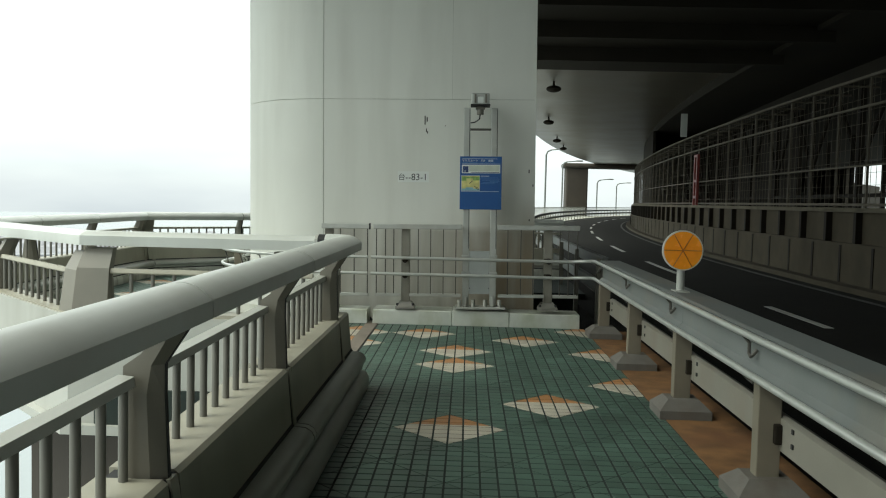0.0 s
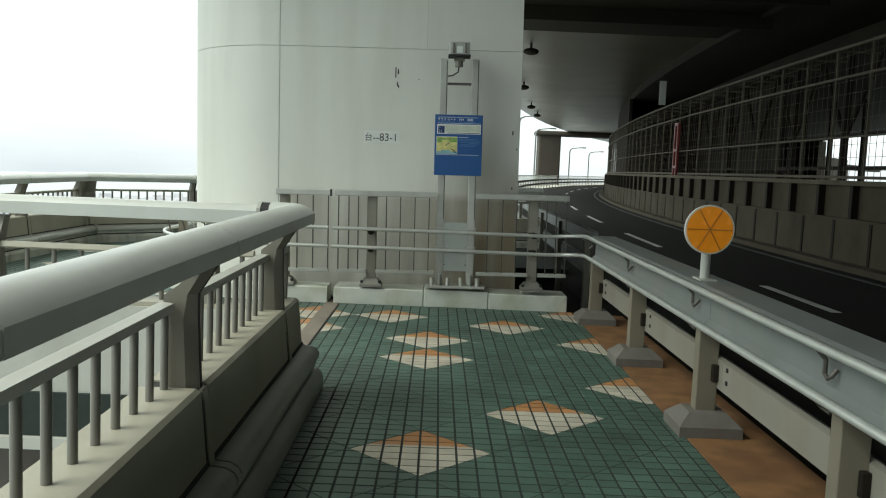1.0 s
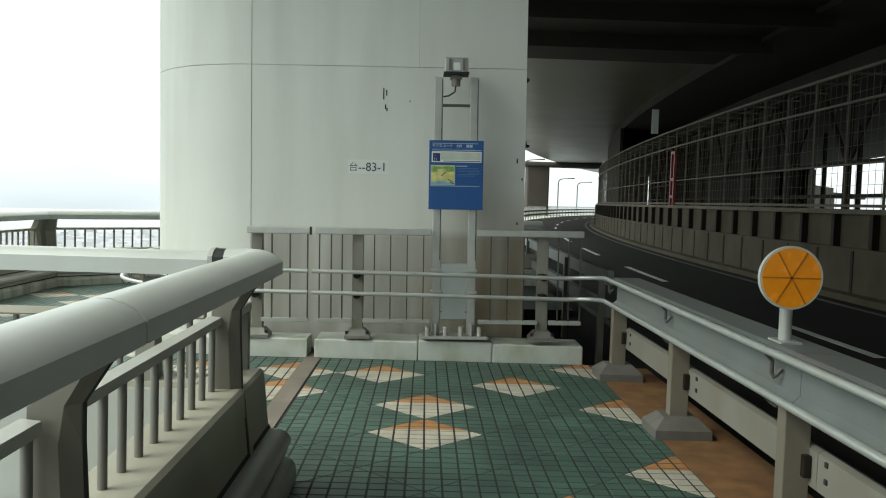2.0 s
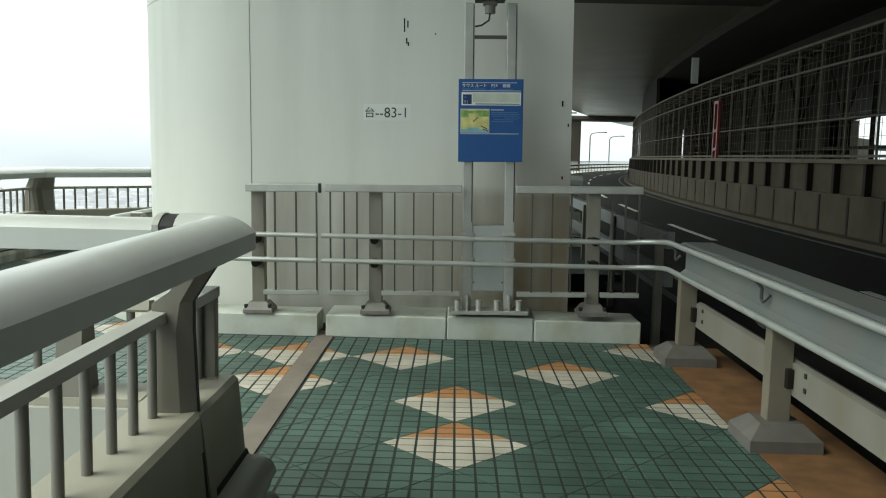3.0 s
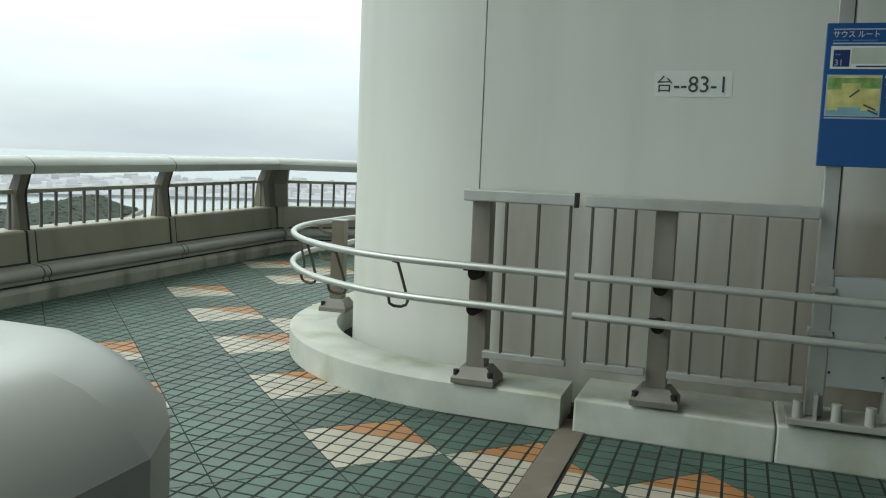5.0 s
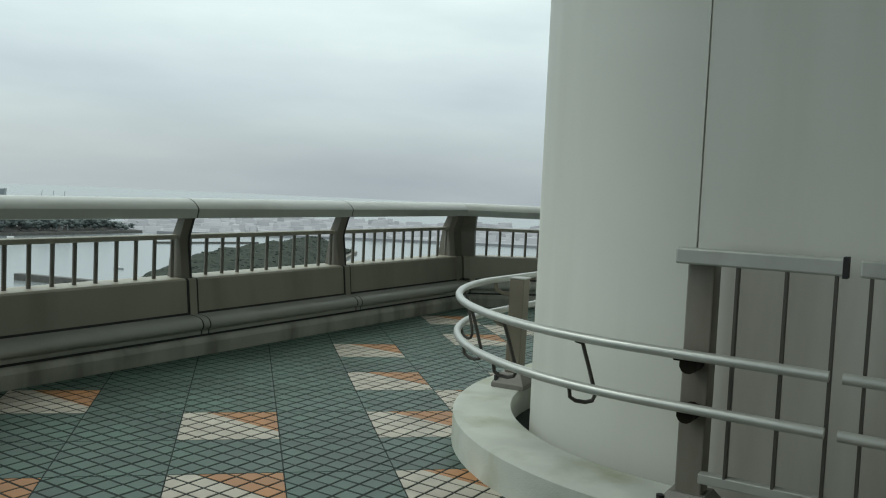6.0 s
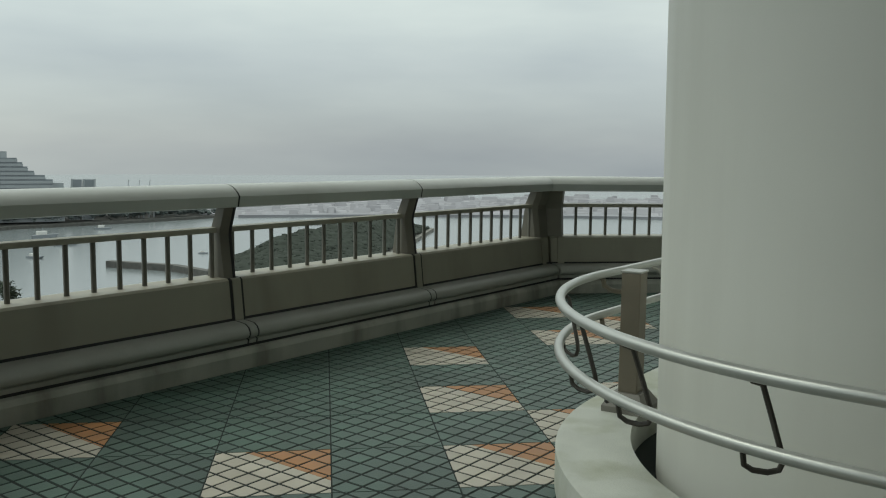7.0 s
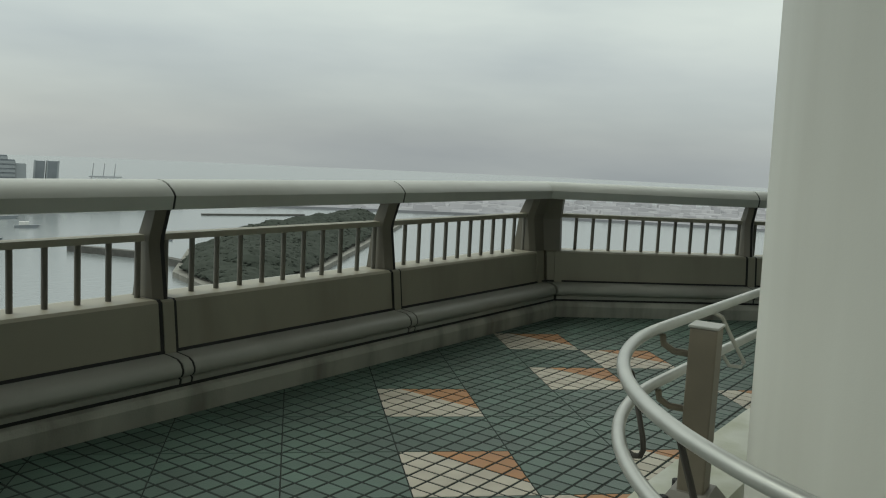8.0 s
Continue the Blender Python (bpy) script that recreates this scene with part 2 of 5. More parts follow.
_l.new(_bp.outputs[0], _b.inputs["Normal"])


# ---- builders ----
def thing(name, at=(0, 0, 0), label="", category="", group="", kind="", m=None):
    ob = new(name)
    ob.matrix_basis = m if m is not None else Matrix.Translation(at)
    return tagged(ob, label, category, group, kind)


def mesh_of(bm, name, material, smooth=False):
    bmesh.ops.recalc_face_normals(bm, faces=bm.faces)
    me = bpy.data.meshes.new(name)
    bm.to_mesh(me)
    bm.free()
    for mt in material if isinstance(material, (list, tuple)) else [material]:
        me.materials.append(mt)
    if smooth:
        for p in me.polygons:
            p.use_smooth = True
        me.set_sharp_from_angle(angle=radians(40))
    return me


def part(name, bm, material, parent=None, label="", smooth=False, local=False):
    """One mesh object from a bmesh in world metres (or in the parent's own metres when local)."""
    ob = new(name, mesh_of(bm, name, material, smooth))
    if parent is not None:
        ob.parent = parent
        if not local:
            ob.matrix_parent_inverse = parent.matrix_basis.inverted() if parent.parent is None else (parent.parent.matrix_basis @ parent.matrix_parent_inverse @ parent.matrix_basis).inverted()
    return tagged(ob, label)


def share(name, me, parent, m, label=""):
    """Another object on the mesh me, under parent, at m in the parent's metres."""
    ob = new(name, me)
    ob.parent = parent
    ob.matrix_basis = m
    return tagged(ob, label)


def box(bm, x0, x1, y0, y1, z0, z1, bevel=0.0):
    vs = [bm.verts.new((x, y, z)) for x in (x0, x1) for y in (y0, y1) for z in (z0, z1)]
    fs = [bm.faces.new([vs[i] for i in q]) for q in ((0, 1, 3, 2), (4, 6, 7, 5), (0, 4, 5, 1), (2, 3, 7, 6), (0, 2, 6, 4), (1, 5, 7, 3))]
    if bevel:
        es = {e for f in fs for e in f.edges}
        bmesh.ops.bevel(bm, geom=list(es), offset=bevel, segments=2, affect="EDGES", profile=0.5)
    return bm


def B(*a, bevel=0.0):
    return box(bmesh.new(), *a, bevel=bevel)


def prism(poly, place, a, b, bm=None):
    """A closed polygon swept from a to b; place(p, q, s) gives the point."""
    bm = bm or bmesh.new()
    r0, r1 = [bm.verts.new(place(p, q, a)) for p, q in poly], [bm.verts.new(place(p, q, b)) for p, q in poly]
    k = len(poly)
    for i in range(k):
        bm.faces.new((r0[i], r0[(i + 1) % k], r1[(i + 1) % k], r1[i]))
    bm.faces.new(r0[::-1])
    bm.faces.new(r1)
    return bm


def tube(points, r, sides=10, bm=None, closed=False):
    """A round tube along points."""
    bm = bm or bmesh.new()
    pts = [Vector(p) for p in points]
    rings, k = [], len(pts)
    up = None
    for i, p in enumerate(pts):
        a = pts[(i - 1) % k] if (i or closed) else p
        b = pts[(i + 1) % k] if (i < k - 1 or closed) else p
        d = (b - a).normalized()
        if up is None:
            up = d.orthogonal().normalized()
        up = (up - d * up.dot(d)).normalized()
        side = d.cross(up)
        rings.append([bm.verts.new(p + r * (math.cos(2 * math.pi * j / sides) * up + math.sin(2 * math.pi * j / sides) * side)) for j in range(sides)])
    for i in range(k if closed else k - 1):
        A, C = rings[i], rings[(i + 1) % k]
        for j in range(sides):
            bm.faces.new((A[j], A[(j + 1) % sides], C[(j + 1) % sides], C[j]))
    if not closed:
        bm.faces.new(rings[0][::-1])
        bm.faces.new(rings[-1])
    return bm


def arc(cx, cy, r, a0, a1, n, z):
    return [(cx + r * math.cos(radians(a0 + (a1 - a0) * i / n)), cy + r * math.sin(radians(a0 + (a1 - a0) * i / n)), z) for i in range(n + 1)]


def slab(outline, z0, z1, bm=None):
    return prism(outline, lambda p, q, s: (p, q, s), z0, z1, bm)


# ---- plan ----
COL_X, COL_Y, COL_R, COL_BACK = -1.895, 16.175, 1.275, 17.5   # round side of the tower leg
FACE_Y, COL_RIGHT = 14.90, 0.965                              # its flat front and right edge
KERB_Y, KERB_Z = 14.41, 0.185
DECK_L, DECK_R, TILE = -1.09, 1.585, 0.1045
N_X = -0.83                                                   # inner kerb line of the bridge parapet
SEA = -50.0
RING_X, RING_R = -1.885, 1.735                                # kerb ring round the leg
RING_Y, RING_B = KERB_Y + RING_R, 17.55
# the deck falls a little to one side: the leg, the pier and the bay stand plumb against it
PLUMB = Matrix.Translation((-1.0, 16.5, 0)) @ Vector((0, 0, 1)).rotation_difference(Vector((-0.015, 0.006, 1))).to_matrix().to_4x4() @ Matrix.Translation((1.0, -16.5, 0))


def plumb(*things):
    for ob in things:
        ob.matrix_basis = PLUMB @ ob.matrix_basis


def bend(y):
    """How far the carriageway has swung to the right at y."""
    return max(0.0, y - 18.0) ** 2 / 640.0


# ---- decks, pier, water ----
bm = slab([(-1.62, -12), (1.86, -12), (1.86, 14.40), (-1.085, 14.40), (-1.085, 10.70), (-1.62, 10.70)], -0.45, -0.0022)
FLOOR_R = tagged(part("floor", bm, GROUT), "bridge walkway slab under green tiles", "floor", kind="structure")
PLATFORM = [(-1.25, 10.2), (-3.0, 10.2), (-6.3, 13.8), (-6.3, 20.1), (-3.7, 22.7), (2.2, 22.7), (2.2, 18.85), (0.95, 18.85), (0.95, 14.412), (-1.25, 14.412)]
bm = slab(PLATFORM, -0.40, -0.0022)
FLOOR_L = tagged(part("floor_platform", bm, GROUT), "tower platform slab under green tiles", "floor", kind="structure")
bm = slab([(1.9, 12.3), (-2.4, 12.3), (-4.6, 14.6), (-4.6, 19.4), (-2.8, 21.0), (1.9, 21.0)], SEA - 2, -2.6)
# Dark box stands in for the shaded recess below the platform ledge.
tagged(part("wall_underdeck", slab([(1.9, 11.15), (-2.75, 11.15), (-5.45, 13.95), (-5.45, 19.8), (-3.3, 21.9), (1.9, 21.9)], -2.6, -0.401), PIERC), "dark box for the shaded recess under the tower platform", "girder", kind="structure")
tagged(part("wall_pier", bm, CONC_D), "weathered concrete bridge pier rising from the water", "pier", kind="structure")
bm = B(-1.45, 1.8, -12, 10.5, -2.2, -0.45)
tagged(part("wall_girder", bm, STEEL), "painted steel edge girder under the walkway", "girder", kind="structure")
bm = bmesh.new()
vs = [bm.verts.new(p) for p in ((-4500, -4500, SEA), (4500, -4500, SEA), (4500, 4500, SEA), (-4500, 4500, SEA))]
bm.faces.new(vs)
tagged(part("water", bm, WATER), "calm grey bay water under overcast sky", "water", kind="structure")

# cover plate of the movement joint
strip = thing("joint_cover", (-1.17, 12.7, 0), "brown steel cover plate over the floor movement joint", "cover plate", kind="structure")
part("plate", B(-1.25, -1.095, 10.5, 14.62, -0.02, 0.006, bevel=0.003), STRIP, strip)
part("gap_seal", B(-1.093, -1.078, 10.5, 14.40, -0.02, -0.002), BLACK, strip)

# ---- tower leg ----
tower = thing("bridge_tower", (-1.0, 16.5, 0), "pale grey painted steel bridge tower leg with rounded side", "bridge tower")


def leg_outline(d, part_of):
    """The leg's plan, inset by d: flat front or rounded side."""
    r = COL_R - d
    if part_of == "flat":
        return [(COL_X + 0.004, FACE_Y + d), (COL_RIGHT - d, FACE_Y + d), (COL_RIGHT - d, 18.82 - d), (COL_X + 0.004, 18.82 - d)]
    front = [(x, y) for x, y, z in arc(COL_X - 0.004, COL_Y, r, 270, 180, 28, 0)]
    back = [(x, y) for x, y, z in arc(COL_X - 0.004, COL_BACK, r, 180, 90, 28, 0)]
    return front + back


def add_stain_and_shade(m, xs, zs, strength, colour):
    """Run-off stain and painted shade low on the leg's face, growing along xs and zs."""
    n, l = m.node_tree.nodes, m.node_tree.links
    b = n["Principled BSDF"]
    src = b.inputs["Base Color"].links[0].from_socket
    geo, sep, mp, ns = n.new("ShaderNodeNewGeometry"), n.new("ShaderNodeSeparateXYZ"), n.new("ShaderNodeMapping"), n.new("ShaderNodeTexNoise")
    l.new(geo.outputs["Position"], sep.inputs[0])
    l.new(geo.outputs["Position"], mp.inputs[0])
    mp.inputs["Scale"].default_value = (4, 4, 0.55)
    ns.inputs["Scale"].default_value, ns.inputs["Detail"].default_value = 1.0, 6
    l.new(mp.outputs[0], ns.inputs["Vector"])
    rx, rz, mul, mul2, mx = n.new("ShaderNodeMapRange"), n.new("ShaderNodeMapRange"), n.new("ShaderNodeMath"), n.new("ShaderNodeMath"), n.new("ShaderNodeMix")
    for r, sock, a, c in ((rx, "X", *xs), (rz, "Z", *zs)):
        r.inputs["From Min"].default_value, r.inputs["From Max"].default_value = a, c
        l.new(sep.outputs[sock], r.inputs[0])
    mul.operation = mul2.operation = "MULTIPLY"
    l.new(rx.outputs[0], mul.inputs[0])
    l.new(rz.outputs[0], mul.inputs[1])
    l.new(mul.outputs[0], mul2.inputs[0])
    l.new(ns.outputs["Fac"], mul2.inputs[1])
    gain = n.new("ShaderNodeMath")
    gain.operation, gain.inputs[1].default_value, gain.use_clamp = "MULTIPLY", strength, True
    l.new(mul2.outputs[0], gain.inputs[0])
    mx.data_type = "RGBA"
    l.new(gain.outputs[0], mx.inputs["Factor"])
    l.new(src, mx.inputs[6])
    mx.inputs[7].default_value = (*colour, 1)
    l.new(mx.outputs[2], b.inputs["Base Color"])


# Grime below the fence top, with the flat face's shade painted in.
add_stain_and_shade(COLUMN, (-1.85, -1.75), (1.30, 1.20), 1.1, (0.275, 0.25, 0.205))
# Brown stain low on the right, plus the face's painted rightward shading.
add_stain_and_shade(COLUMN, (-0.55, 0.75), (1.75, 0.75), 1.7, (0.27, 0.21, 0.135))
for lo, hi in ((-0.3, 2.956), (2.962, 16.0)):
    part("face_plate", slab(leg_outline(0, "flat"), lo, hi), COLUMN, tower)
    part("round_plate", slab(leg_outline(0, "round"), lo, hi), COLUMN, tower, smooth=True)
part("core", slab([(COL_X - 1.2, COL_Y), (COL_X - 0.1, FACE_Y + 0.012), (COL_RIGHT - 0.02, FACE_Y + 0.012), (COL_RIGHT - 0.02, 18.7), (COL_X - 0.1, 18.7), (COL_X - 1.2, COL_BACK)], -0.3, 15.9), CONC_D, tower)
for x, z, h in ((-0.53, 2.62, 0.12), (-0.51, 2.52, 0.05), (-0.495, 2.50, 0.035), (-0.50, 2.66, 0.06)):
    part("paint_scar", B(x, x + 0.012, FACE_Y - 0.003, FACE_Y + 0.01, z, z + h), DARKST, tower, "flaked paint mark")
for x, z, w, h in ((0.875, 1.98, 0.014, 0.05), (0.885, 1.335, 0.014, 0.028), (-0.255, 2.60, 0.012, 0.012), (0.93, 1.80, 0.012, 0.03)):
    part("lug", B(x, x + w, FACE_Y - 0.006, FACE_Y + 0.01, z, z + h, bevel=0.002), DARKST, tower, "small rusty lug")
part("plate_seam", B(-0.16, -0.156, FACE_Y - 0.0012, FACE_Y + 0.01, 2.962, 8.0), CONC_D, tower, "fine weld line")
plate = thing("number_plate", (-0.74, FACE_Y, 1.93), "white stencilled marking plate on the tower face", "sign")
part("plate", B(-0.945, -0.525, FACE_Y - 0.003, FACE_Y - 0.0005, 1.865, 2.01), WHITE, plate)


def text(body, size, at, material, parent, name="lettering", turn=(90, 0, 0), wide=1.0):
    cu = bpy.data.curves.new(name, "FONT")
    cu.body, cu.size, cu.extrude, cu.resolution_u = body, size, 0.0008, 3
    tmp = bpy.data.objects.new(name, cu)
    scene.collection.objects.link(tmp)
    me = bpy.data.meshes.new_from_object(tmp.evaluated_get(bpy.context.evaluated_depsgraph_get()))
    bpy.data.objects.remove(tmp)
    me.materials.clear()
    me.materials.append(material)
    ob = new(name, me)
    ob.parent = parent
    ob.matrix_parent_inverse = parent.matrix_basis.inverted()
    ob.matrix_basis = pose(*at, *turn) @ Matrix.Diagonal((wide, 1, 1, 1))
    return ob


text("--83-1", 0.128, (-0.842, FACE_Y - 0.005, 1.892), INK, plate, wide=0.95)
text("台", 0.10, (-0.940, FACE_Y - 0.005, 1.898), INK, plate)

# ---- kerbs round the leg ----
k = thing("kerb", (0, 14.5, 0), "pale concrete kerb with green weathering before the tower", "kerb", kind="structure")
for a, b_, top in ((-1.165, -0.13, KERB_Z), (-0.125, 0.615, KERB_Z + 0.012), (0.62, 1.53, KERB_Z - 0.004)):
    part("kerb_block", B(a, b_, KERB_Y, 14.98 if b_ < 0.9 else 14.88, -0.01, top, bevel=0.012), CONC, k)
rk = thing("kerb_ring", (COL_X, COL_Y, 0), "pale concrete kerb ring curving round the tower leg", "kerb", kind="structure")
RO, RI = RING_R, 1.40
outer = [(-1.24, KERB_Y)] + [(x, y) for x, y, z in arc(RING_X, RING_Y, RO, 270, 180, 40, 0) + arc(RING_X, RING_B, RO, 180, 90, 40, 0)] + [(-1.24, RING_B + RO)]
inner = [(-1.24, COL_Y - RI)] + [(x, y) for x, y, z in arc(COL_X, COL_Y, RI, 270, 180, 40, 0) + arc(COL_X, COL_BACK, RI, 180, 90, 40, 0)] + [(-1.24, COL_BACK + RI)]
bm = bmesh.new()
rows = []
for (ox, oy), (ix, iy) in zip(outer, inner):
    d = Vector((ix - ox, iy - oy, 0)).normalized() * 0.015
    rows.append([bm.verts.new(p) for p in ((ox, oy, -0.01), (ox, oy, KERB_Z - 0.012), (ox + d.x, oy + d.y, KERB_Z), (ix, iy, KERB_Z), (ix, iy, -0.01))])
for A, C in zip(rows, rows[1:]):
    for i in range(5):
        bm.faces.new((A[i], A[(i + 1) % 5], C[(i + 1) % 5], C[i]))
bm.faces.new(rows[0])
bm.faces.new(rows[-1][::-1])
part("ring", bm, CONC, rk, smooth=True)
part("drain_bed", slab(inner, -0.01, 0.02), GROUT, rk)


# ---- parapets ----
RAIL_P = [(0.165, 1.100), (0.150, 1.172), (0.162, 1.190), (0.185, 1.213), (0.22, 1.236), (0.26, 1.250), (0.305, 1.255), (0.35, 1.248), (0.39, 1.230), (0.42, 1.203), (0.432, 1.175), (0.420, 1.100), (0.36, 1.092), (0.225, 1.092)]
ROLL_P = [(0.20, 0.165), (0.034, 0.165), (0.028, 0.192), (0.046, 0.200), (0.024, 0.206), (0.010, 0.225), (0.010, 0.248), (0.026, 0.278), (0.06, 0.298), (0.12, 0.305), (0.20, 0.31)]
PANEL_P = [(0.175, 0.305), (0.205, 0.585), (0.225, 0.60), (0.46, 0.60), (0.46, 0.16), (0.19, 0.16)]
POST_P = [(0.185, 0.30), (0.222, 0.60), (0.262, 0.90), (0.255, 0.945), (0.205, 1.098), (0.335, 1.098), (0.40, 0.955), (0.45, 0.60), (0.455, 0.20), (0.19, 0.20)]
BAR_P = [(0.315, 0.915), (0.32, 0.95), (0.375, 0.955), (0.385, 0.92), (0.375, 0.91)]
NEAR_P = [(0.0, 1.198), (0.0, 1.262), (0.012, 1.274), (0.035, 1.293), (0.065, 1.309), (0.10, 1.319), (0.135, 1.320), (0.17, 1.313), (0.20, 1.300), (0.225, 1.280), (0.225, 1.198)]
NEAR_POST = [(0.152, 0.56), (0.152, 0.63), (0.166, 0.93), (0.166, 1.035), (0.06, 1.20), (0.15, 1.20), (0.235, 1.075), (0.298, 1.03), (0.31, 0.64), (0.31, 0.56)]
NEAR_KERB = [(-0.05, -0.02), (-0.052, 0.07), (-0.042, 0.105), (-0.02, 0.13), (0.012, 0.142), (0.05, 0.148), (0.48, 0.148), (0.48, -0.35), (0.30, -0.35), (0.30, -0.02)]
TURN_P = [(0.15, 1.178), (0.15, 1.242), (0.162, 1.254), (0.185, 1.273), (0.215, 1.289), (0.25, 1.299), (0.285, 1.300), (0.32, 1.293), (0.35, 1.280), (0.375, 1.260), (0.375, 1.225), (0.375, 1.178), (0.31, 1.176), (0.21, 1.176)]
KERB_P = [(0.0, -0.02), (-0.004, 0.10), (0.012, 0.135), (0.04, 0.148), (0.48, 0.148), (0.48, -0.35), (0.30, -0.35), (0.30, -0.02)]


def parapet(p0, p1, posts, tan0=0.0, tan1=0.0, lift=0.0, inward=0.0, corner=None, name_label="", first=0.0, rail=None, shift=0.0, rail_start=None):
    """A parapet run from p0 to p1, its outside on the left. posts: metres along it. tan0, tan1: mitre of its ends."""
    p0, p1 = Vector((*p0, 0)), Vector((*p1, 0))
    u = (p1 - p0).normalized()
    o = Vector((-u.y, u.x, 0))
    m = Matrix(((u.x, o.x, 0, p0.x), (u.y, o.y, 0, p0.y), (0, 0, 1, 0), (0, 0, 0, 1)))
    L = (p1 - p0).length
    t = thing("parapet", label=name_label or "pale painted steel parapet with thick rounded handrail", category="railing", group="platform parapets", m=m)

    def run(poly, a, b, sa=0.0, sb=0.0, to=None):
        bm = bmesh.new()
        r0, r1 = [bm.verts.new((a - sa * q, q, z)) for q, z in poly], [bm.verts.new((b + sb * q, q, z)) for q, z in to or poly]
        c = len(poly)
        for i in range(c):
            bm.faces.new((r0[i], r1[i], r1[(i + 1) % c], r0[(i + 1) % c]))
        bm.faces.new(r0[::-1])
        bm.faces.new(r1)
        return bm

    def rail_at(s):
        """The handrail's section s metres along, easing from rail_start where that is given."""
        if rail_start is None:
            return rail_p
        return [(q0 + (q1 - q0) * s / L, z0 + (z1 - z0) * s / L) for (q0, z0), (q1, z1) in zip(rail_start, rail_p)]

    def upright(q):
        """A post with chamfered inner edges; at a corner its two halves meet on the mitre."""
        front = [(x, z) for x, z in post_p[1:5]]
        back = ([post_p[8], post_p[7], post_p[6], post_p[5]] if shift else [post_p[7], (0.5 * (post_p[7][0] + post_p[6][0]), 0.5 * (post_p[7][1] + post_p[6][1])), post_p[6], post_p[5]])
        lo, hi, ma, mb = -0.048, 0.048, 0.0, 0.0
        if q < 0.1:
            lo, ma = -q, tan0
        if q > L - 0.1:
            hi, mb = L - q, tan1
        bm = bmesh.new()
        rings = []
        for (x0, z0), (x1, z1) in zip(front, back):
            c = min(0.05, 0.5 * (x1 - x0))
            ring = []
            for x, z, w in ((x0, z0, 0.30), (x0 + c, z0, 1.0), (x1, z1, 1.0)):
                ring.append((q + (lo if ma else lo * w) - ma * x, x, z))
            for x, z, w in ((x1, z1, 1.0), (x0 + c, z0, 1.0), (x0, z0, 0.30)):
                ring.append((q + (hi if mb else hi * w) + mb * x, x, z))
            rings.append([bm.verts.new(p) for p in ring])
        for A, C in zip(rings, rings[1:]):
            for i in range(6):
                bm.faces.new((A[i], A[(i + 1) % 6], C[(i + 1) % 6], C[i]))
        bm.faces.new(rings[0][::-1])
        bm.faces.new(rings[-1])
        return bm

    cuts = sorted({first, L, *[q for q in posts if first + 0.3 < q < L - 0.6]})
    part("kerb_block", run(NEAR_KERB if shift else KERB_P, first, L, tan0, tan1), PAINT if shift else CONC_D, t, "pale rounded kerb" if shift else "stained concrete kerb", smooth=bool(shift), local=True)
    rail_p = rail or [(q - inward, z + lift) for q, z in RAIL_P]
    bar_p = [(q - shift, z + 0.6 * lift) for q, z in BAR_P]
    panel_p = [(q - shift, z + (0.5 * lift if z > 0.5 else 0)) for q, z in PANEL_P]
    post_p = [(q - (inward if z > 1 else shift if z > 0.7 else 0.4 * shift), z + (lift if z > 1 else 0.6 * lift if z > 0.7 else 0.5 * lift if z > 0.5 else 0)) for q, z in POST_P]
    roll_p = [(q - 0.45 * shift, z) for q, z in ROLL_P]
    if shift:
        post_p = NEAR_POST
    for a, b in zip(cuts, cuts[1:]):
        s0, s1 = (tan0 if a == first else 0.0), (tan1 if b == L else 0.0)
        g0, g1 = (0.0 if a == first else 0.008), (0.0 if b == L else 0.008)
        ra, rb = a + g0, (corner if corner is not None and b == L else b - g1)
        part("handrail", run(rail_at(ra), ra, rb, s0, 0.0 if corner is not None and b == L else s1, to=rail_at(rb)), RAIL, t, "pale handrail with rounded top", smooth=True, local=True)
        ga, gb = (0.07 if a > first else 0.01), (0.07 if b < L else 0.01)
        part("roll", run(roll_p, a + 0.016 + 0.03 * (a > first), b - 0.016 - 0.03 * (b < L), s0, s1), PAINT, t, smooth=True, local=True)
        part("panel", run(panel_p, a + 0.018 + 0.04 * (a > first), b - 0.018 - 0.04 * (b < L), s0, s1), PANEL, t, local=True)
        # Outer bars take the darker panel paint to hold their shaded sides.
        part("bar", run(bar_p, a + ga, b - gb, s0 * 0.9, s1 * 0.9), PANEL if not shift else PAINT, t, local=True)
        n_b = max(2, round((b - a) / (0.178 if b - a > 0.6 else 0.24)))
        step = (b - a) / n_b
        if b - a > 0.25:
            for i in range(n_b):
                share("baluster", BALUSTER, t, Matrix.Translation((a + step * (i + 0.5), 0.35 - shift, 0.595 + 0.55 * lift)))
    if not shift:
        part("fascia", run([(0.462, -0.38), (0.462, 0.598), (0.486, 0.598), (0.486, -0.38)], first, L, tan0, tan1), PAINT, t, "pale outer plate", local=True)
        part("ledge", run([(0.486, -0.38), (0.486, -0.30), (0.56, -0.30), (0.56, -0.38)], first, L, tan0, tan1), PAINT, t, local=True)
    bm = run([(0.036, 0.146), (0.036, 0.168), (0.21, 0.168), (0.21, 0.295), (0.44, 0.295), (0.44, 0.146)], first, L, tan0, tan1)
    part("seal", bm, BLACK, t, local=True)
    part("seam", run([(x - shift, z) for x, z in ((0.164, 0.300), (0.1735, 0.324), (0.20, 0.324), (0.20, 0.300))], first, L, tan0, tan1), BLACK, t, local=True)
    top = 0.60 + 0.4 * lift
    for q in posts:
        part("post", upright(q), POST, t, local=True)
        if 0.1 < q < L - 0.1:
            inner = [(x - 0.004, z) for x, z in post_p[1:5]]
            part("flange", run(inner + [(x + 0.012, z) for x, z in inner[::-1]], q - 0.011, q + 0.011), BLACK, t, "dark sealed edge", local=True)
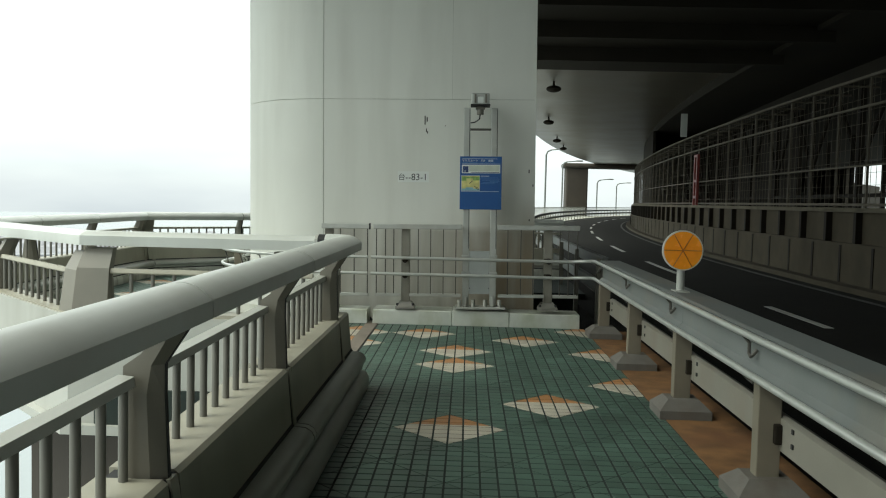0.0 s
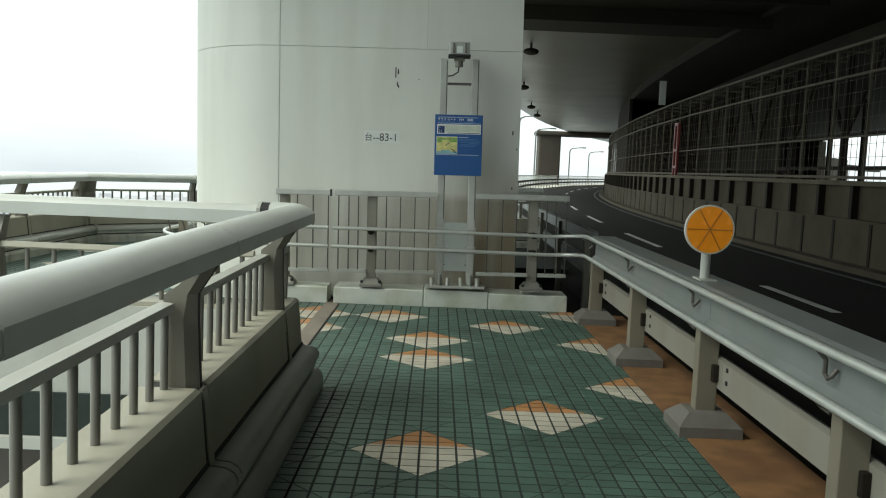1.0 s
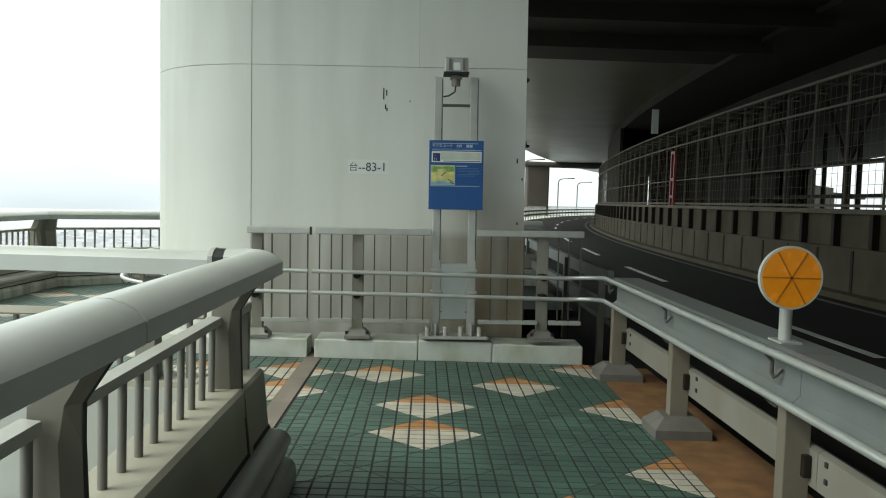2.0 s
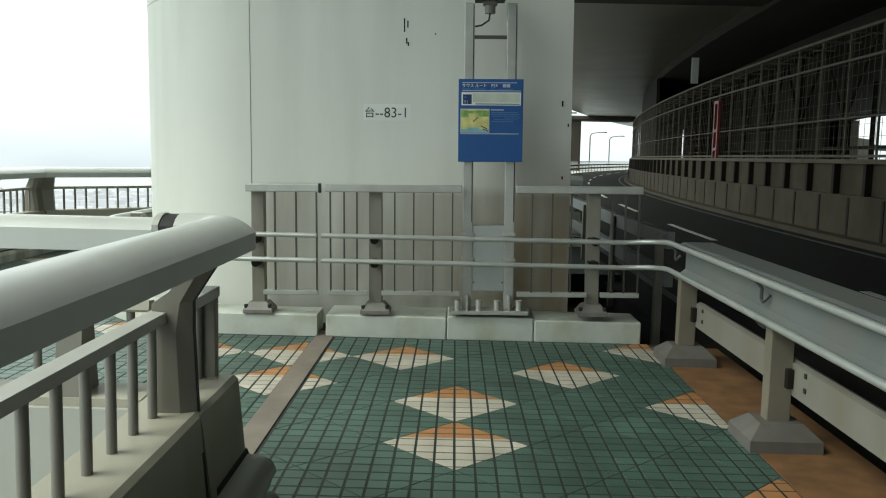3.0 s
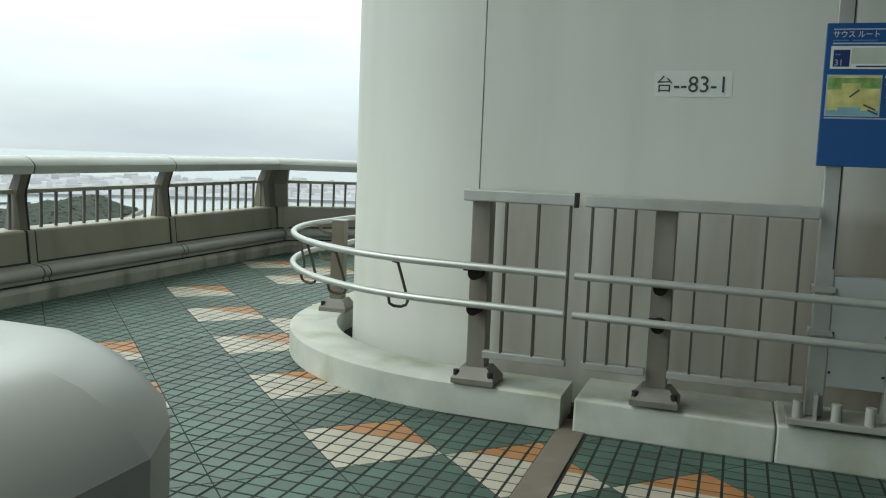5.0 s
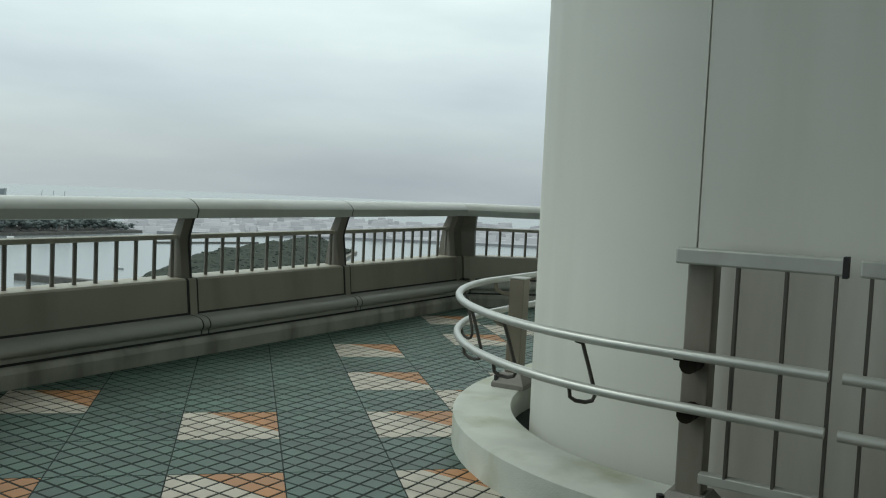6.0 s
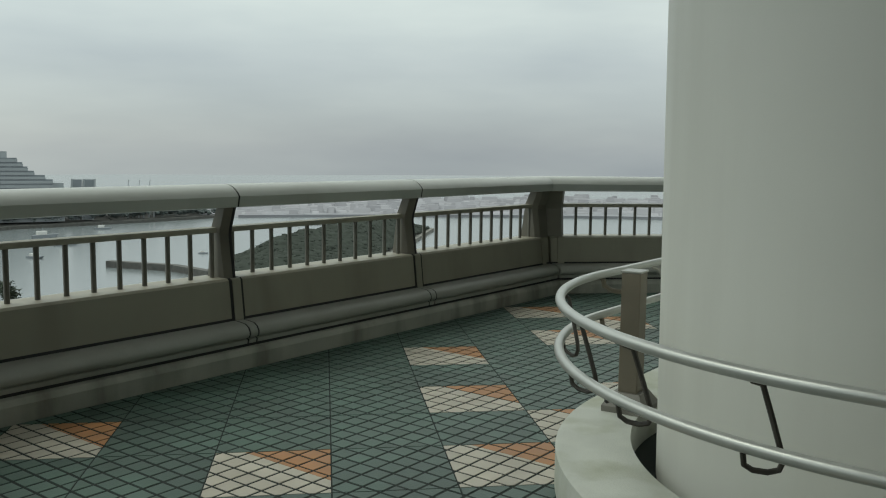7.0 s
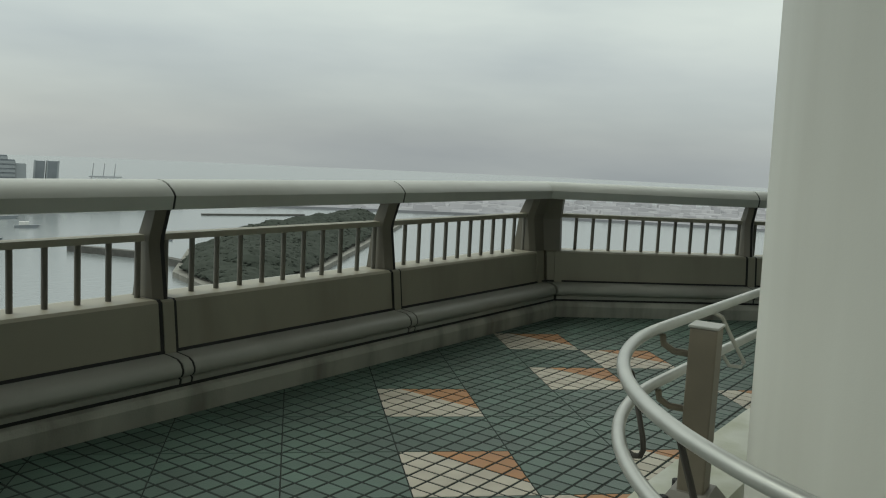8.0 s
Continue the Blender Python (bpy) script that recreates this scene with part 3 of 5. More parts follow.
        part("post_foot", run([(x - shift, z) for x, z in ((0.165, 0.302), (0.196, 0.588), (0.206, top), (0.25, top), (0.21, 0.302))], q - 0.036, q + 0.036), PANEL, t, local=True)
        if 0.1 < q < L - 0.1:
            part("joint_seal", run([(x - shift, z) for x, z in ((0.1715, 0.30), (0.2025, 0.586), (0.22, top), (0.44, top), (0.44, 0.15), (0.19, 0.15))], q - 0.058, q + 0.058), BLACK, t, local=True)
            part("roll_seal", run([(x + 0.004, z - 0.002) for x, z in roll_p], q - 0.05, q + 0.05), BLACK, t, smooth=True, local=True)
            part("roll_collar", run([(x - 0.001, z) for x, z in roll_p], q - 0.030, q + 0.030), PAINT, t, smooth=True, local=True)
    for q in cuts[1:-1]:
        sl = run([(x + (0.004 if x < 0.29 else -0.004), z - 0.004 if z > 1.2 else z) for x, z in rail_at(q)], q - 0.03, q + 0.03)
        part("sleeve", sl, RAIL if lift > 0.07 else BLACK, t, smooth=True, local=True)
    return t


_bm = tube([(0, 0, 0), (0, 0, 0.326)], 0.0165, 10)
BALUSTER = mesh_of(_bm, "baluster", SLIM, True)

T45 = math.tan(radians(22.5))
LIFT, INWARD = 0.083, 0.145
near = parapet((N_X, -10.0), (N_X, 10.63), [2.29 + 1.98 * i for i in range(0, 10)], lift=LIFT, inward=INWARD, corner=20.343, rail=NEAR_P, shift=0.07,
               name_label="pale grey steel bridge parapet with thick rounded handrail")
J0, J1, J2, J3, J4 = (-1.225, 10.715), (-3.04, 10.715), (-6.08, 13.87), (-6.08, 20.06), (-3.62, 22.52)
TA, TB = math.tan(radians(23.03)), math.tan(radians(21.97))
parapet(J0, J1, [0.30, 1.76], 0, TA, lift=0.06, inward=0.02, rail=TURN_P)
parapet(J1, J2, [0.06, 2.1, 4.30], TA, TB, lift=0.02, inward=0.02, rail_start=TURN_P)
parapet(J2, J3, [0.02, 1.97, 3.99, 6.14], TB, T45)
parapet(J3, J4, [0.05, 2.05, 3.4], T45, T45)
parapet(J4, (2.2, 22.52), [0.05, 2.0, 4.0], T45, 0)
bm = bmesh.new()                                       # the handrail turns the corner
PX, PY, PW = N_X - 0.225, 10.343, 0.225
rings = []
for a, k_ in ((0, 1.0), (22, 0.90), (45, 0.86), (68, 0.90), (90, 1.0)):
    ca, sa = math.cos(radians(a)), math.sin(radians(a))
    rings.append([bm.verts.new((PX + (PW - q) * k_ * ca, PY + (PW - q) * k_ * sa, z)) for q, z in NEAR_P])
rings.append([bm.verts.new((-1.142, PY + PW - q, z)) for q, z in NEAR_P])
for A, C in zip(rings, rings[1:]):
    for i in range(len(NEAR_P)):
        bm.faces.new((A[i], C[i], C[(i + 1) % len(NEAR_P)], A[(i + 1) % len(NEAR_P)]))
bm.faces.new(rings[0][::-1])
bm.faces.new(rings[-1])
bmesh.ops.remove_doubles(bm, verts=bm.verts, dist=0.0004)
part("handrail", bm, RAIL, near, smooth=True)
part("sleeve", prism([(PY + PW - 0.002 - q * 0.982, z - 0.004 if z > 1.25 else z) for q, z in NEAR_P], lambda p, q, s: (s, p, q), -1.20, -1.14), BLACK, near, smooth=True)
part("rail_cap", prism([(PY + PW - q, z) for q, z in NEAR_P], lambda p, q, s: (s, p, q), -1.224, -1.20), PAINT, near)
part("end_post", B(-1.135, -1.045, 10.560, 10.610, 0.62, 0.985, bevel=0.004), POST, near)
part("bar", B(-1.145, -1.040, 10.16, 10.615, 0.968, 1.012, bevel=0.004), PAINT, near)

# ---- fence and mast before the leg ----
FY = 14.50
fence = thing("fence", (0, FY, KERB_Z), "grey steel fence panels on posts along the kerb", "fence", group="tower fences")
fence2 = thing("fence", (-1.5, FY, KERB_Z), "short grey steel fence panel on a post, on the kerb ring", "fence", group="tower fences")


def post_with_foot(x, y, top, parent, a=0.0, paint=STEEL):
    r = pose(x, y, 0, 0, 0, a)
    made = []
    bm = B(-0.055, 0.055, -0.05, 0.05, KERB_Z, top, bevel=0.006)
    bm.transform(r)
    made.append(part("post", bm, paint, parent))
    bm = bmesh.new()
    lo, hi = [(-0.125, -0.11), (0.125, -0.11), (0.125, 0.11), (-0.125, 0.11)], [(-0.075, -0.07), (0.075, -0.07), (0.075, 0.07), (-0.075, 0.07)]
    v = [[bm.verts.new((p, q, z)) for p, q in ring] for ring, z in ((lo, KERB_Z), (lo, KERB_Z + 0.03), (hi, KERB_Z + 0.095))]
    for A, C in zip(v, v[1:]):
        for i in range(4):
            bm.faces.new((A[i], A[(i + 1) % 4], C[(i + 1) % 4], C[i]))
    bm.faces.new(v[0][::-1])
    bm.faces.new(v[-1])
    bm.transform(r)
    made.append(part("foot", bm, FOOT, parent))
    for sx in (-0.1, 0.1):
        bm = tube([(sx, -0.085, KERB_Z + 0.02), (sx, -0.085, KERB_Z + 0.075)], 0.018, 8)
        bm.transform(r)
        part("bolt", bm, BLACK, made[1])
    return made


for ob, x0, x1, xp, balus in ((fence2, -1.83, -1.205, -1.745, (-1.585, -1.405, -1.232)), (fence, -1.155, -0.005, -0.74, (-1.115, -0.998, -0.89, -0.571, -0.411, -0.246, -0.084)),
                              (fence, 0.447, 1.512, 1.115, (0.586, 0.755, 0.915, 1.259, 1.369, 1.483))):
    part("top_bar", B(x0, x1, FY - 0.13, FY - 0.065, 1.225, 1.29, bevel=0.008), STEEL, ob)
    for a, b_ in ((x0 + 0.02, xp - 0.057), (xp + 0.057, x1 - 0.015)):
        if b_ - a > 0.1:
            part("bottom_bar", B(a, b_, FY - 0.125, FY - 0.075, 0.350, 0.392, bevel=0.005), STEEL, ob)
    for x in balus:
        part("bar", B(x - 0.0055, x + 0.0055, FY - 0.125, FY - 0.09, 0.388, 1.227), FBAR, ob)
    post_with_foot(xp, FY + 0.0, 1.225, ob, paint=FPOST)
    for z in (0.80, 0.60):
        part("bracket", tube([(xp, FY - 0.155, z + 0.025), (xp, FY - 0.04, z + 0.025)], 0.036, 12), DARKST, ob, "rusty rail bracket", smooth=True)
        part("bracket_arm", B(xp - 0.055, xp + 0.03, FY - 0.18, FY - 0.06, z + 0.042, z + 0.056, bevel=0.004), DARKST, ob)
part("end_cap", B(-1.212, -1.195, FY - 0.135, FY - 0.07, 1.218, 1.297), BLACK, fence2)

mast = thing("mast", (0.21, 14.52, KERB_Z), "twin-post galvanised mast with cover box, on the kerb", "mast")
for x in (0.045, 0.40):
    upright = part("upright", B(x - 0.042, x + 0.042, 14.46, 14.56, KERB_Z + 0.04, 2.80, bevel=0.006), STEEL, mast)
    part("slot_line", B(x + 0.030, x + 0.036, 14.455, 14.47, 0.98, 2.78), BLACK, upright)
    for z in (0.86, 0.64):
        part("clamp", B(x - 0.055, x + 0.055, 14.445, 14.57, z, z + 0.03, bevel=0.004), STEEL, upright)
    part("gusset", B(x - 0.008, x + 0.008, 14.38, 14.46, KERB_Z + 0.03, KERB_Z + 0.17), STEEL, mast)
part("rung", B(0.08, 0.36, 14.485, 14.52, 2.512, 2.538, bevel=0.003), FBAR, mast, "dark steel rung")
cover = part("cover_box", B(0.088, 0.357, 14.465, 14.54, 0.385, 0.945, bevel=0.004), BOXP, mast, "pale grey steel cover box")
for x, z in ((0.10, 0.66), (0.345, 0.66), (0.10, 0.46), (0.345, 0.46)):
    part("screw", B(x - 0.006, x + 0.006, 14.460, 14.466, z - 0.006, z + 0.006), BLACK, cover)
part("base_plate", B(-0.09, 0.565, 14.37, 14.62, KERB_Z + 0.008, KERB_Z + 0.04, bevel=0.004), STEEL, mast)
for x in (-0.035, 0.145, 0.30, 0.485):
    part("bolt", tube([(x, 14.41, KERB_Z + 0.03), (x, 14.41, KERB_Z + 0.13)], 0.026, 12), PAINT, mast, "capped anchor bolt", smooth=True)

lamp = thing("floodlight", (0.20, 14.48, 2.85), "grey metal floodlight box on top of the mast", "floodlight")
housing = part("housing", B(0.085, 0.315, 14.34, 14.56, 2.80, 2.945, bevel=0.012), STEEL, lamp)
part("brow", B(0.075, 0.325, 14.32, 14.57, 2.785, 2.805, bevel=0.004), BLACK, lamp)
for x in (0.135, 0.27):
    part("bracket", B(x - 0.012, x + 0.012, 14.325, 14.345, 2.82, 2.93), POST, lamp)
part("lens", B(0.165, 0.24, 14.335, 14.345, 2.82, 2.90, bevel=0.01), WHITE, housing)
part("neck", tube([(0.20, 14.45, 2.68), (0.20, 14.45, 2.79)], 0.045, 12), POST, lamp, smooth=True)
part("clamp", B(0.14, 0.26, 14.40, 14.50, 2.745, 2.775, bevel=0.006), POST, lamp)
part("cable", tube([(0.20, 14.43, 2.70), (0.19, 14.42, 2.62), (0.13, 14.42, 2.58), (0.08, 14.45, 2.575)], 0.008, 6), BLACK, lamp, smooth=True)

sign = thing("information_board", (0.21, 14.44, 1.53), "blue information board with small map on the mast", "sign")
part("board", B(-0.055, 0.485, 14.425, 14.455, 1.53, 2.215, bevel=0.004), BLUE, sign)
Y = 14.423


def patch(x0, x1, z0, z1, material, name, lift=0.0):
    part(name, B(x0, x1, Y - 0.0015 - lift, Y + 0.003, z0, z1), material, sign)


patch(-0.025, 0.43, 2.182, 2.188, PALE, "rule")
text("サウス ルート", 0.036, (-0.027, Y - 0.003, 2.148), WHITE, sign, wide=0.92)
text("P29", 0.036, (0.215, Y - 0.003, 2.148), WHITE, sign)
for x0 in (0.312, 0.345):
    patch(x0, x0 + 0.029, 2.147, 2.174, PALE, "lettering_bar")
for x0, x1 in ((-0.025, 0.045), (0.06, 0.17), (0.21, 0.25), (0.265, 0.40)):
    patch(x0, x1, 2.130, 2.135, SOFT_BLUE, "small_print")
patch(-0.025, 0.465, 2.115, 2.122, PALE, "rule")
patch(-0.030, 0.465, 1.998, 2.106, WHITE, "white_panel")
patch(-0.018, 0.055, 2.008, 2.088, NAVY, "number_block", 0.001)
patch(-0.010, 0.012, 2.062, 2.068, SOFT_BLUE, "small_print", 0.002)
text("31", 0.042, (-0.014, Y - 0.004, 2.013), PALE, sign)
patch(0.062, 0.455, 2.022, 2.098, PANEL_G, "message_panel", 0.001)
patch(0.085, 0.455, 2.006, 2.013, NAVY, "rule", 0.001)
patch(-0.038, 0.205, 1.772, 1.970, PALE, "map_border")
patch(-0.032, 0.200, 1.778, 1.964, MAP_Y, "map", 0.001)
patch(-0.032, 0.200, 1.930, 1.955, MAP_G, "map_wood", 0.002)
patch(-0.032, 0.030, 1.900, 1.932, MAP_G, "map_wood", 0.002)
patch(0.115, 0.200, 1.905, 1.932, MAP_G, "map_wood", 0.002)
patch(-0.032, 0.200, 1.778, 1.800, MAP_B, "map_water", 0.002)
patch(0.02, 0.12, 1.800, 1.815, MAP_B, "map_water", 0.002)
for x0, z0, w, a in ((0.07, 1.86, 0.055, -40), (0.13, 1.825, 0.06, 25), (0.15, 1.80, 0.05, 25)):
    bm = B(0, w, -0.004, 0, 0, 0.008)
    bm.transform(pose(x0, Y, z0, 0, a, 0))
    part("map_road", bm, FBAR, sign)
patch(0.215, 0.325, 1.957, 1.966, PALE, "heading_bar")
for i, (x0, x1) in enumerate(((0.22, 0.44), (0.215, 0.46), (0.23, 0.45), (0.33, 0.46), (0.24, 0.44), (0.22, 0.40))):
    patch(x0, x1, 1.938 - 0.015 * i, 1.942 - 0.015 * i, SOFT_BLUE, "print_line")
patch(-0.038, 0.45, 1.760, 1.767, PALE, "rule")

# ---- hand tubes round the leg and along the kerb ----
tubes = thing("hand_tubes", (0.2, 14.31, 0.8), "pair of pale steel tube rails bending into the guard rail", "railing")
GX = 1.63
for z, zg in ((0.875, 0.915), (0.665, 0.70)):
    pts = [(-1.19, 14.31, z)] + [(-1.19 + 0.5 * i, 14.31, z) for i in range(1, 5)] + [(1.32, 14.31, z)]
    pts += [(1.32 + 0.31 * math.sin(radians(a)), 14.00 + 0.31 * math.cos(radians(a)), z + (zg - z) * a / 90) for a in (15, 30, 45, 60, 75)]
    pts += [(GX, 13.95 - 0.6 * i, zg) for i in range(44)]
    part("tube", tube(pts, 0.021, 12), TUBE, tubes, smooth=True)
ringr = thing("hand_tubes", (COL_X, COL_Y, 0.8), "pair of pale steel tube rails curving round the tower", "railing")
RT = 1.63
RTY = 14.31 + RT
for z in (0.875, 0.665):
    pts = [(-1.235, 14.31, z), (-1.6, 14.31, z)] + arc(RING_X, RTY, RT, 270, 180, 40, z) + arc(RING_X, RING_B, RT, 180, 90, 30, z)
    part("tube", tube(pts, 0.021, 12), TUBE, ringr, smooth=True)
for a, cy in ((186, RTY + 0.215), (150, RING_B), (100, RING_B)):
    x, y = RING_X + 1.485 * math.cos(radians(a)), cy + 1.485 * math.sin(radians(a))
    post_with_foot(x, y, 0.895, ringr, a + 90, GPOST)
    cap = B(-0.06, 0.06, -0.055, 0.055, 0.895, 0.905, bevel=0.003)
    cap.transform(pose(x, y, 0, 0, 0, a + 90))
    part("cap", cap, STEEL, ringr, "pale steel cap plate")
    for z in (0.875, 0.665):
        out = Vector((math.cos(radians(a)), math.sin(radians(a)), 0))
        along = Vector((-out.y, out.x, 0))
        base = Vector((x, y, z)) + out * 0.055
        pts = [base + out * 0.09 + along * 0.06 + Vector((0, 0, -0.02)), base + out * 0.085 + along * 0.055 + Vector((0, 0, -0.055)), base + out * 0.05 + along * 0.04 + Vector((0, 0, -0.08)), base - out * 0.01 + along * 0.02 + Vector((0, 0, -0.085))]
        part("bracket", tube(pts, 0.013, 8), GPOST, ringr, "bent steel bracket", smooth=True)
for a, s in ((258.5, 1), (240, 1), (225, 1), (203, 1)):
    def on(r, w, z):
        """r in from the tubes, w along them, at height z."""
        q = radians(a + math.degrees(1.1 * w * s / RT))
        return (RING_X + (RT - 1.35 * r) * math.cos(q), RTY + (RT - 1.35 * r) * math.sin(q), z)
    pts = [on(0.0, -0.03, 0.858), on(0.02, -0.012, 0.845), on(0.04, 0.008, 0.74), on(0.055, 0.024, 0.655), on(0.058, 0.03, 0.62), on(0.052, 0.024, 0.598), on(0.04, 0.0, 0.588), on(0.02, -0.03, 0.592), on(0.006, -0.045, 0.608), on(0.0, -0.045, 0.645)]
    part("hook", tube(pts, 0.009, 7), FBAR, ringr, "dark bent steel hook", smooth=True)
for y in (16.55, 17.35):
    x = RING_X - RT
    pts = [(x, y, 0.858), (x + 0.03, y + 0.03, 0.84), (x + 0.06, y + 0.16, 0.70), (x + 0.08, y + 0.25, 0.61), (x + 0.07, y + 0.24, 0.59), (x + 0.03, y + 0.20, 0.595), (x, y + 0.18, 0.645)]
    part("hook", tube(pts, 0.009, 7), STEEL, ringr, "pale bent steel hook", smooth=True)

# ---- guard rail along the carriageway ----
guard = thing("guard_rail", (1.75, 9, 0), "pale steel guard rail on posts with concrete feet", "guard rail")
y0, y1 = -12.0, 13.75
BEAM_P = [(1.655, 0.935), (1.66, 0.91), (1.70, 0.88), (1.70, 0.74), (1.66, 0.705), (1.66, 0.68), (1.72, 0.68), (1.86, 0.72), (1.90, 0.905), (1.90, 0.945), (1.68, 0.945)]
ys = [y1 - 3.95 * i for i in range(7)] + [y0]
for a, b_ in zip(ys, ys[1:]):
    part("beam", prism(BEAM_P, lambda p, q, s: (p, s, q), b_ + 0.003, a - 0.003), BEAM, guard)
    part("lower_plate", prism([(1.80, 0.29), (1.80, 0.47), (1.83, 0.485), (1.87, 0.47), (1.87, 0.29), (1.83, 0.275)], lambda p, q, s: (p, s, q), b_ + 0.003, a - 0.003), LOWER, guard, "beige painted lower plate")
GPOSTS = [13.80 - 1.93 * i for i in range(13)]
for y in GPOSTS:
    part("post", B(1.675, 1.805, y - 0.05, y + 0.05, 0.10, 0.70, bevel=0.006), GPOST, guard)
    bm = bmesh.new()
    v = []
    for (hx0, hx1, hy), z in (((1.545, 1.94, 0.19), -0.01), ((1.545, 1.94, 0.19), 0.065), ((1.625, 1.86, 0.10), 0.14)):
        v.append([bm.verts.new(p) for p in ((hx0, y - hy, z), (hx1, y - hy, z), (hx1, y + hy, z), (hx0, y + hy, z))])
    for A, C in zip(v, v[1:]):
        for i in range(4):
            bm.faces.new((A[i], A[(i + 1) % 4], C[(i + 1) % 4], C[i]))
    bm.faces.new(v[0][::-1])
    bm.faces.new(v[-1])
    part("foot", bm, FOOTC, guard, "chamfered concrete foot")
    part("bracket", B(1.76, 1.80, y - 0.085, y - 0.02, 0.33, 0.44, bevel=0.006), DARKST, guard, "rusty bracket")
    for s in (-0.03, 0.05):
        part("bolt", B(1.792, 1.800, y - 0.25, y - 0.225, 0.38 + s, 0.405 + s), BLACK, guard)
    hy = y + 0.12
    part("hook", tube([(GX, hy, 0.90), (1.665, hy, 0.86), (1.665, hy, 0.80), (1.665, hy - 0.03, 0.785), (1.665, hy - 0.06, 0.80), (1.69, hy - 0.06, 0.83)], 0.011, 7), FBAR, guard, smooth=True)
    part("hook", tube([(GX, hy, 0.69), (1.665, hy, 0.655), (1.68, hy - 0.04, 0.64), (1.70, hy - 0.06, 0.67)], 0.011, 7), FBAR, guard, smooth=True)
part("edge_plate", B(1.59, 2.15, -12, 14.3, -0.06, 0.0, bevel=0.003), RUST, guard, "rust-stained steel edge plate")

disc = thing("delineator", (1.78, 10.14, 0.94), "round amber reflector with white rim on a short post", "reflector")
DC = Vector((1.755, 10.10, 1.275))
part("pole", tube([(1.755, 10.14, 0.945), (1.755, 10.14, 1.15)], 0.032, 14), STEEL, disc, smooth=True)
part("foot_plate", B(1.70, 1.81, 10.05, 10.22, 0.944, 0.956, bevel=0.003), STEEL, disc)
for r, y, d, mt, nm in ((0.160, 10.125, 0.03, PALE_RIM, "rim"), (0.150, 10.105, 0.012, AMBER, "lens")):
    bm = tube([(DC.x, y - d, DC.z), (DC.x, y, DC.z)], r, 40)
    face = part(nm, bm, mt, disc, smooth=True)
AMBER_D = mat("amber_rib", (0.42, 0.13, 0.005), 0.3, vary=0.05, bump=0)
for a in (0, 60, 120):
    bm = B(-0.148, 0.148, -0.0022, 0.0022, -0.0035, 0.0035)
    bm.transform(Matrix.Translation((DC.x, 10.0925, DC.z)) @ pose(0, 0, 0, 0, a, 0))
    part("rib", bm, AMBER_D, face)


# ---- carriageway ----
def road_strip(name, x0, x1, z0, z1, y_from, y_to, material, label, category, step=4.0, kind="structure", parent=None):
    """A band of the carriageway between two offsets, swung with the bend."""
    n = max(2, int((y_to - y_from) / step) + 1)
    bm = bmesh.new()
    prev = None
    for i in range(n):
        y = y_from + (y_to - y_from) * i / (n - 1)
        s = bend(y)
        row = [bm.verts.new(p) for p in ((x0 + s, y, z0), (x1 + s, y, z0), (x1 + s, y, z1), (x0 + s, y, z1))]
        if prev:
            for j in range(4):
                bm.faces.new((prev[j], prev[(j + 1) % 4], row[(j + 1) % 4], row[j]))
        else:
            bm.faces.new(row[::-1])
        prev = row
    bm.faces.new(prev)
    ob = part(name, bm, material, parent)
    return tagged(ob, label, category if parent is None else "", kind=kind if parent is None else "")


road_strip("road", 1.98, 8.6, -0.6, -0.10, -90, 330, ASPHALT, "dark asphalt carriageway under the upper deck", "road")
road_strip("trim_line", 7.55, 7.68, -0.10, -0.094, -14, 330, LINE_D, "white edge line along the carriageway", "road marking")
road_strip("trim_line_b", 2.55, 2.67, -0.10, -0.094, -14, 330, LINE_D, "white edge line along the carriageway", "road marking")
for i in range(-1, 14):
    y = 15.9 + 9.6 * i
    road_strip("lane_dash", 5.28, 5.42, -0.10, -0.094, y, y + 2.6 + (3.6 if i > 0 else 0) * 0.5, LINE, "white lane dash on the asphalt", "road marking", step=1.5)

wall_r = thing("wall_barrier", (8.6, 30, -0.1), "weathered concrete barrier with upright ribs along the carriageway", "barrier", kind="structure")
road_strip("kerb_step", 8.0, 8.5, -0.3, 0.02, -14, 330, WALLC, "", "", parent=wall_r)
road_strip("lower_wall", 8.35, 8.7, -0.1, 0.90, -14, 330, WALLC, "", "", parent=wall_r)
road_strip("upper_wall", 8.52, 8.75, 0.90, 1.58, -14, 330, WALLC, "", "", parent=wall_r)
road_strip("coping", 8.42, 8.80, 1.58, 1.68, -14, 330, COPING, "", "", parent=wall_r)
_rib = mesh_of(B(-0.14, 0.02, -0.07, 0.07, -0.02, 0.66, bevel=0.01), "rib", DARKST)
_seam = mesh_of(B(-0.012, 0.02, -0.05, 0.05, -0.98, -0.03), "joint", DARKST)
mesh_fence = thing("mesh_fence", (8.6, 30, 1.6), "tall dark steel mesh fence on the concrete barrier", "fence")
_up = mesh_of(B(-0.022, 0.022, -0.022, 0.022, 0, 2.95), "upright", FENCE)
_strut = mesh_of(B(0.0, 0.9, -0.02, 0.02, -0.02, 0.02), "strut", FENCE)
y = 6.0
